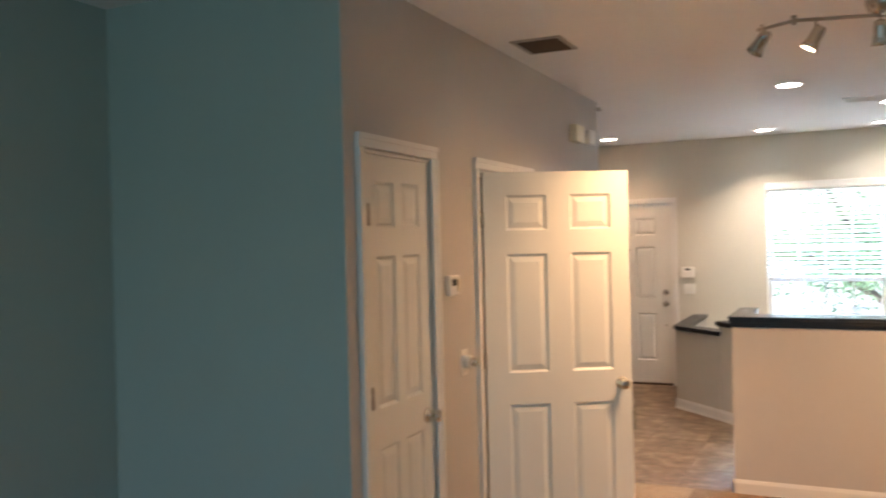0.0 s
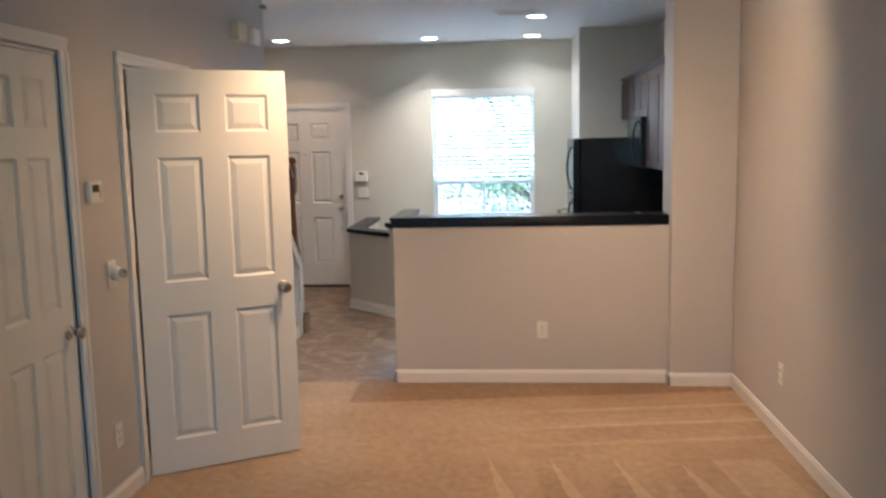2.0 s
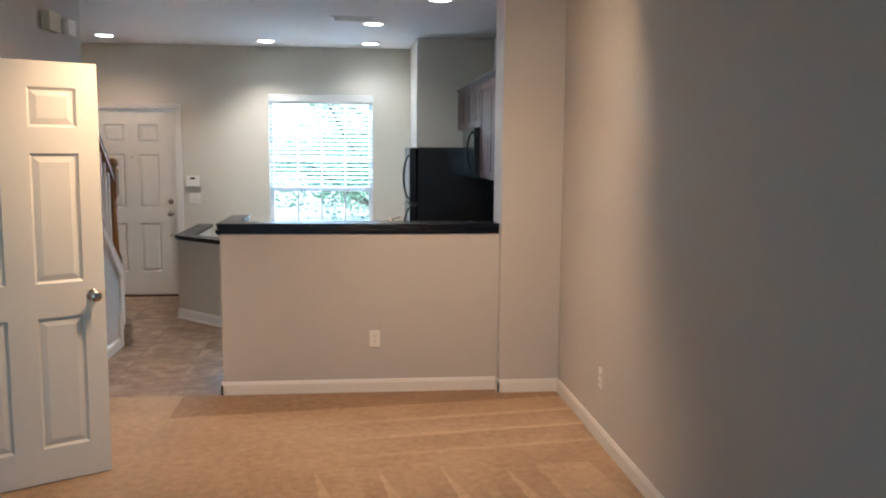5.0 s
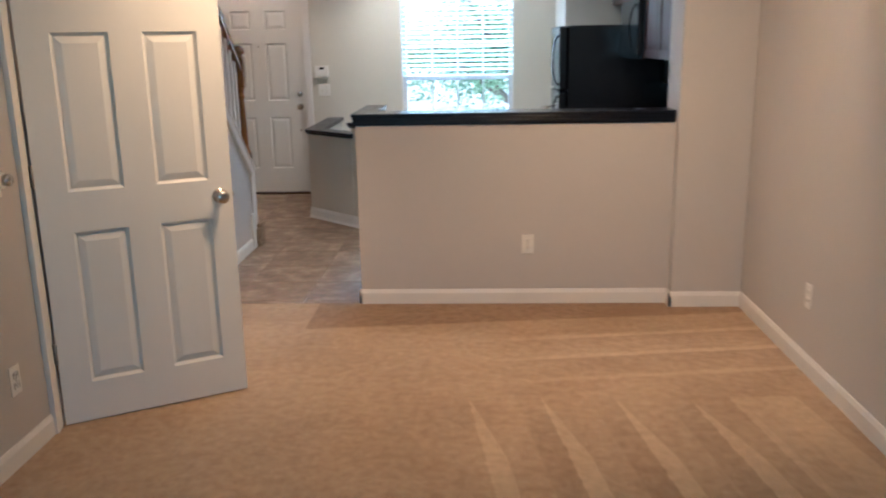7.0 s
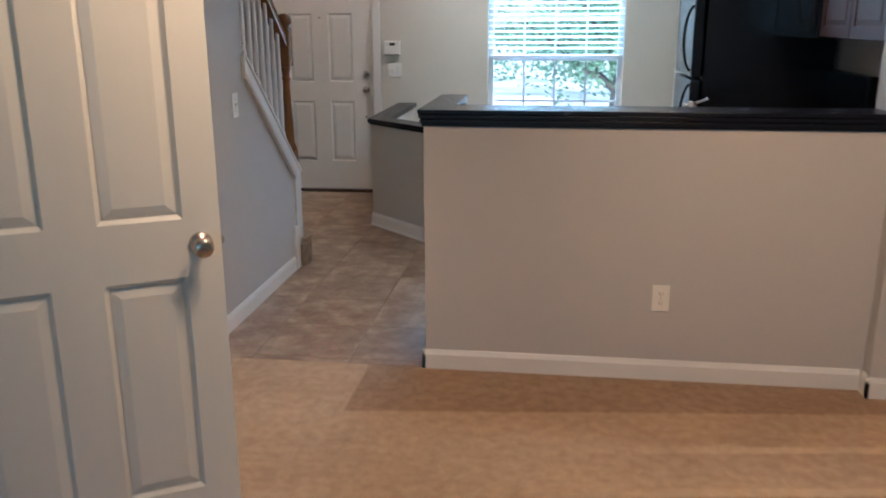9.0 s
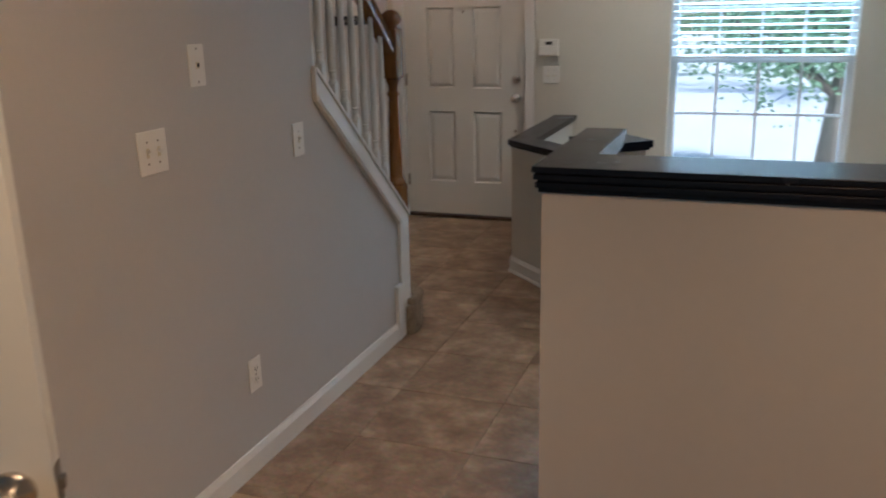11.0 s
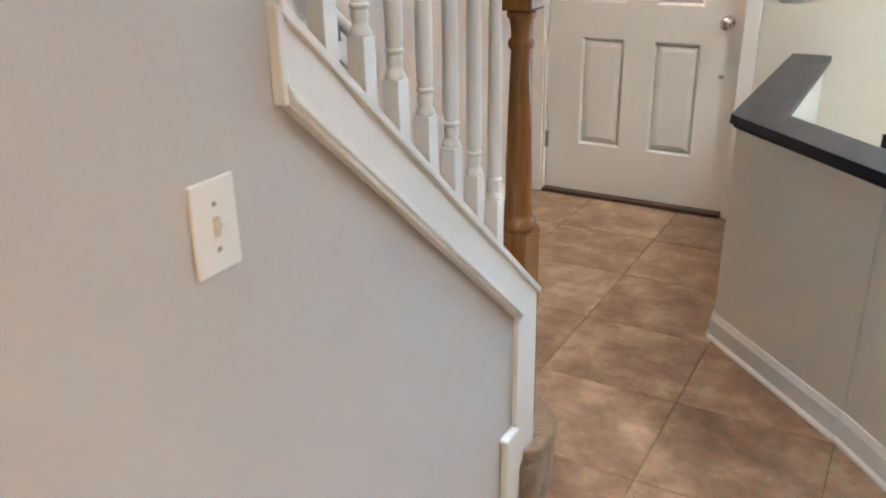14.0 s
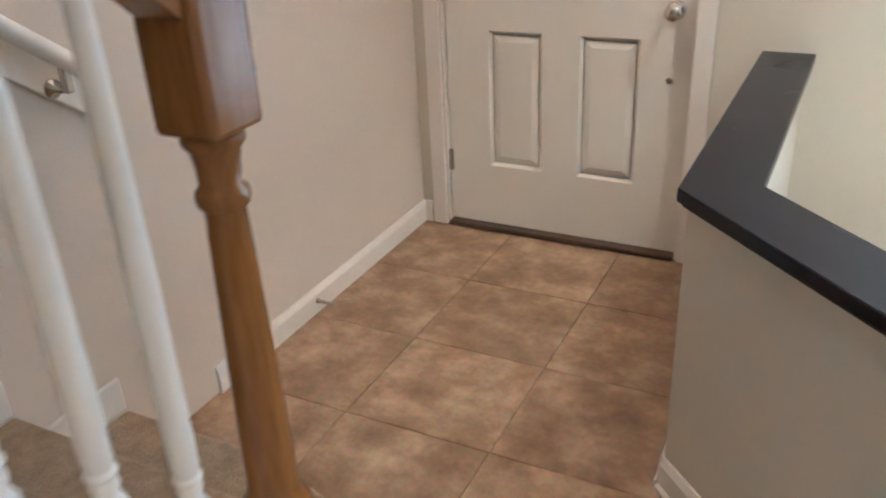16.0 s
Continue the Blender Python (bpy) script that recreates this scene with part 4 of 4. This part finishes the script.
vt = thing("ceiling_vent", pose(-0.27, 5.13, CEIL), "dark louvred ceiling vent in a white frame", "air vent")
Shape().box(-0.14, 0.14, -0.17, -0.145, -0.008, 0, 0.002).box(-0.14, 0.14, 0.145, 0.17, -0.008, 0, 0.002).box(-0.14, -0.115, -0.145, 0.145, -0.008, 0, 0.002).box(0.115, 0.14, -0.145, 0.145, -0.008, 0, 0.002).done("frame", HINGE, parent=vt)
# near-black sheet drawn for the shade inside the vent opening
Shape().box(-0.115, 0.115, -0.145, 0.145, -0.0015, 0).done("duct_shade", DARK, parent=vt)
s = Shape()
for k in range(9):
    y = -0.128 + 0.032 * k
    s.prism([(y, -0.002), (y + 0.018, -0.009), (y + 0.020, -0.008), (y + 0.003, -0.001)], "x", -0.115, 0.115)
s.done("louvre", BRONZE, parent=vt)
rg = thing("ceiling_register", pose(1.40, 8.23, CEIL), "white ceiling air register over the kitchen", "air vent")
Shape().box(-0.19, 0.19, -0.09, 0.09, -0.008, 0, 0.003).done("frame", TRIM, parent=rg)
s = Shape()
for k in range(6):
    y = -0.065 + 0.025 * k
    s.prism([(y, -0.008), (y + 0.012, -0.016), (y + 0.014, -0.015), (y + 0.003, -0.008)], "x", -0.16, 0.16)
s.done("louvre", TRIM, parent=rg)
Shape().turned([(0.068, 0), (0.068, -0.012), (0.060, -0.030), (0.045, -0.036), (0.01, -0.037)], Matrix.Translation((1.687, 6.73, CEIL)), 28).done("smoke_detector", PLASTIC, label="round white smoke detector on the ceiling", category="smoke detector")

# ---- kitchen ----
def cabinet_unit(name, m, w, d, h, doors, label):
    """A wall or base unit: its front is the local -y side."""
    c = thing(name, m, label, "cabinet", "kitchen cabinets")
    Shape().box(0, w, 0, d, 0, h).done("body", CABINET, parent=c, bevel=0.002)
    n = w / doors
    for k in range(doors):
        x0, x1 = k * n + 0.004, (k + 1) * n - 0.004
        s = Shape()
        s.box(x0, x1, -0.014, -0.001, 0.004, h - 0.004)
        for a, b, lo, hi in ((x0, x0 + 0.055, 0.004, h - 0.004), (x1 - 0.055, x1, 0.004, h - 0.004), (x0 + 0.055, x1 - 0.055, 0.004, 0.059), (x0 + 0.055, x1 - 0.055, h - 0.059, h - 0.004)):
            s.box(a, b, -0.021, -0.014, lo, hi)
        s.frustum((x0 + 0.06, x1 - 0.06, 0.064, h - 0.064), (x0 + 0.085, x1 - 0.085, 0.089, h - 0.089), -0.014, -0.020)
        s.done("door", CABINET, parent=c)
    return c


# fronts look to -x: local x runs along -y
def on_east(depth, y_far, z):
    return pose(EX - depth, y_far, z, 0, 0, -90)


cabinet_unit("wall_cabinet", on_east(0.33, 7.86, 1.42), 0.95, 0.33, 0.78, 2, "dark stained wood wall cabinet with panelled doors")
cabinet_unit("wall_cabinet", on_east(0.33, 8.625, 1.845), 0.76, 0.33, 0.355, 2, "short dark wood cabinet above the microwave")
cabinet_unit("wall_cabinet", on_east(0.33, 9.40, 1.845), 0.77, 0.33, 0.355, 2, "short dark wood cabinet above the refrigerator")
Shape().prism([(EX - 0.33, 2.20), (EX - 0.37, 2.24), (EX, 2.24), (EX, 2.20)], "y", 6.91, 9.40).done("cabinet_crown", CABINET, label="dark wood crown moulding on the wall cabinets", kind="structure")

fr = thing("refrigerator", pose(1.91, 8.63, 0.0), "glossy black refrigerator with freezer door on top", "refrigerator")
Shape().box(0.075, 0.86, 0, 0.76, 0.03, 1.672, 0.008).done("body", GLOSS, parent=fr)
Shape().box(0.0, 0.068, 0.002, 0.758, 1.155, 1.668, 0.012).done("freezer_door", GLOSS, parent=fr)
Shape().box(0.0, 0.068, 0.002, 0.758, 0.10, 1.140, 0.012).done("fridge_door", GLOSS, parent=fr)
for z0, z1 in ((1.19, 1.60), (0.62, 1.11)):
    s = Shape()
    zs = [z0 + (z1 - z0) * k / 10 for k in range(11)]
    pts = [(-0.012 - 0.048 * math.sin(math.pi * k / 10) ** 0.6, z) for k, z in enumerate(zs)]
    s.prism(pts + [(x + 0.018, z) for x, z in pts[::-1]], "y", 0.050, 0.078)
    s.done("handle", GLOSS, parent=fr, label="bowed glossy black handle", bevel=0.004)
Shape().box(0.08, 0.80, 0.04, 0.72, 0.0, 0.03).done("plinth", DARK, parent=fr)

mw = thing("microwave_oven", pose(2.40, 7.865, 1.41), "black over-the-range microwave with curved handle", "microwave")
Shape().box(0.03, 0.40, 0.0, 0.755, 0, 0.43, 0.006).done("body", GLOSS, parent=mw)
Shape().box(0.0, 0.03, 0.0, 0.755, 0.03, 0.43, 0.008).done("door", GLOSS, parent=mw)
s = Shape()
pts = [(-0.008 - 0.045 * math.sin(math.pi * k / 10) ** 0.6, 0.06 + 0.034 * k) for k in range(11)]
s.prism(pts + [(x + 0.016, z) for x, z in pts[::-1]], "y", 0.10, 0.125)
s.done("handle", GLOSS, parent=mw, bevel=0.004)

rn = thing("kitchen_range", pose(2.15, 7.868, 0.0), "black electric range with raised control panel under the microwave", "stove")
Shape().box(0.03, 0.645, 0.0, 0.755, 0.06, 0.905, 0.006).done("body", GLOSS, parent=rn)
Shape().box(0.0, 0.028, 0.02, 0.735, 0.25, 0.80, 0.008).done("oven_door", GLOSS, parent=rn)
Shape().box(0.58, 0.645, 0.0, 0.755, 0.906, 1.21, 0.012).done("control_panel", GLOSS, parent=rn)
Shape().turned([(0.011, 0.0), (0.011, 0.62)], Matrix.Translation((-0.035, 0.067, 0.75)) @ Matrix.Rotation(radians(-90), 4, "X"), 12).box(-0.035, 0.002, 0.09, 0.11, 0.742, 0.758).box(-0.035, 0.002, 0.645, 0.665, 0.742, 0.758).done("handle", GLOSS, parent=rn)
for hx, hy, r in ((0.17, 0.20, 0.10), (0.17, 0.56, 0.08), (0.43, 0.20, 0.08), (0.43, 0.56, 0.10)):
    Shape().turned([(r, 0.9055), (r, 0.911), (r - 0.012, 0.914), (r * 0.3, 0.912)], Matrix.Translation((hx, hy, 0)), 24).done("burner", DARK, parent=rn)
Shape().box(0.06, 0.62, 0.03, 0.725, 0.0, 0.06).done("plinth", DARK, parent=rn)

cabinet_unit("base_cabinet", pose(2.16, 7.18, 0.10, 0, 0, 180), 1.545, 0.498, 0.765, 3, "dark stained wood base cabinets under the sink")
cabinet_unit("base_cabinet", on_east(0.60, 7.85, 0.10), 1.105, 0.60, 0.765, 2, "dark stained wood corner base cabinet")
ct = Shape().prism([(0.613, 6.682), (2.381, 6.682), (2.381, 6.745), (EX - 0.002, 6.745), (EX - 0.002, 7.86), (2.165, 7.86), (2.165, 7.205), (0.613, 7.205)], "z", 0.867, 0.905)
ct.done("kitchen_counter", BLACKTOP, label="black laminate kitchen counter behind the half wall", kind="structure", bevel=0.004)
Shape().box(0.62, 2.15, 6.69, 7.11, 0.0, 0.098).box(2.26, EX - 0.01, 6.75, 7.84, 0.0, 0.098).done("toe_kick", DARK, label="dark recessed toe kick", kind="structure")
fa = thing("kitchen_faucet", pose(1.66, 6.86, 0.905), "chrome kitchen faucet with low arched spout", "faucet")
Shape().turned([(0.028, 0), (0.028, 0.010), (0.020, 0.020), (0.018, 0.19), (0.024, 0.20), (0.026, 0.235), (0.020, 0.255), (0.006, 0.262)], Matrix(), 18).done("body", CHROME, parent=fa)
Shape().turned([(0.012, 0), (0.011, 0.15), (0.013, 0.155), (0.013, 0.17)], Matrix.Translation((0, 0.01, 0.20)) @ Matrix.Rotation(radians(-80), 4, "X"), 14).done("spout", CHROME, parent=fa)
Shape().turned([(0.007, 0), (0.006, 0.07), (0.008, 0.075)], Matrix.Translation((0, 0, 0.245)) @ Matrix.Rotation(radians(70), 4, "Y"), 10).done("lever", CHROME, parent=fa)

# ---- outdoors ----
Shape().box(-120, 120, 10.54, 200, -0.30, -0.15).box(-120, -1.87, -120, 10.54, -0.30, -0.15).box(2.92, 120, -120, 10.54, -0.30, -0.15).box(-1.87, 2.92, -120, -2.12, -0.30, -0.15).done("ground", LAWN, label="mown lawn", kind="structure")
Shape().box(-40, 40, 11.2, 60, -0.15, -0.135).done("road", CONCRETE, label="sunlit pale concrete parking court", kind="structure")
Shape().box(-1.9, -0.2, 10.54, 11.2, -0.15, -0.125).done("pavement", CONCRETE, label="pale concrete front walk", kind="structure")


def tree(x, y, height, spread, count, seed, label):
    rnd = random.Random(seed)
    t = thing("tree", pose(x, y, -0.15), label, "tree")
    s = Shape()

    def limb(p, q, r0, r1):
        p, q = Vector(p), Vector(q)
        s.turned([(r0, 0), (r0 * 0.9, (q - p).length * 0.4), (r1, (q - p).length)], Matrix.Translation(p) @ (q - p).to_track_quat("Z", "Y").to_matrix().to_4x4(), 9)
    top = Vector((0.15, 0.1, height * 0.45))
    limb((0, 0, 0), top, 0.11, 0.075)
    tips = []
    for k in range(11):
        a = k * 2.4 + rnd.uniform(-0.3, 0.3)
        start = Vector((0.1, 0.05, height * rnd.uniform(0.22, 0.45)))
        end = Vector((math.cos(a) * spread * rnd.uniform(0.5, 1), math.sin(a) * spread * rnd.uniform(0.5, 1), height * rnd.uniform(0.33, 0.95)))
        limb(start, end, 0.045, 0.012)
        tips += [start.lerp(end, f) for f in (0.5, 0.75, 1.0)]
    s.done("trunk", BARK, parent=t)
    verts, faces = [], []
    for k in range(count):
        c = rnd.choice(tips) + Vector((rnd.gauss(0, 0.26), rnd.gauss(0, 0.26), rnd.gauss(-0.05, 0.24)))
        m = Matrix.Translation(c) @ Euler((rnd.uniform(-0.9, 0.9), rnd.uniform(-0.9, 0.9), rnd.uniform(0, 6.28))).to_matrix().to_4x4()
        L, w = rnd.uniform(0.05, 0.10), rnd.uniform(0.018, 0.036)
        n = len(verts)
        verts += [m @ Vector(p) for p in ((0, 0, 0), (w, L * 0.45, 0.01), (0, L, 0), (-w, L * 0.45, 0.01))]
        faces.append((n, n + 1, n + 2, n + 3))
    me = bpy.data.meshes.new("foliage")
    me.from_pydata(verts, [], faces)
    me.materials.append(LEAF)
    tagged(new("foliage", me), kind="stuff").parent = t


tree(1.72, 13.6, 3.3, 1.35, 9000, 3, "small leafy tree on the lawn outside the window")
tree(-3.2, 21.5, 7.0, 2.6, 5200, 5, "broad leafy tree beyond the parking court")
tree(4.6, 22.5, 7.5, 2.8, 5200, 8, "broad leafy tree beyond the parking court")

# low shrubs along the far side of the court
rnd = random.Random(11)
verts, faces = [], []
for k in range(3200):
    x = rnd.uniform(-9, 12)
    top = 0.9 + 0.35 * math.sin(x * 1.7) + 0.2 * math.sin(x * 4.1)
    c = Vector((x, 27 + rnd.gauss(0, 0.4), rnd.uniform(-0.1, top)))
    m = Matrix.Translation(c) @ Euler((rnd.uniform(-1, 1), rnd.uniform(-1, 1), rnd.uniform(0, 6.28))).to_matrix().to_4x4()
    n = len(verts)
    verts += [m @ Vector(p) for p in ((0, 0, 0), (0.06, 0.06, 0.01), (0, 0.15, 0), (-0.06, 0.06, 0.01))]
    faces.append((n, n + 1, n + 2, n + 3))
me = bpy.data.meshes.new("hedge")
me.from_pydata(verts, [], faces)
me.materials.append(LEAF)
tagged(new("hedge", me), "uneven leafy hedge beyond the parking court", "hedge", kind="stuff")

# ---- floor tiles ----
def tile_mesh(w, d):
    s = Shape().box(0.0014, w - 0.0014, 0.0014, d - 0.0014, -0.006, 0.0, 0.0015)
    ob = s.done("tile", TILE, m=pose(0, 0, 0))
    me = ob.data
    bpy.data.objects.remove(ob)
    return me


TX, TY = 0.455, 0.4275
full, cut = tile_mesh(TX, TY), tile_mesh(TX, 6.547 - 6.492)
for i in range(10):
    for j in range(-1, 9):
        ob = new("tile", cut if j < 0 else full)
        ob.parent = tile_bed
        ob.matrix_basis = pose(-1.665 + TX * i, 6.492 if j < 0 else 6.547 + TY * j, 0)
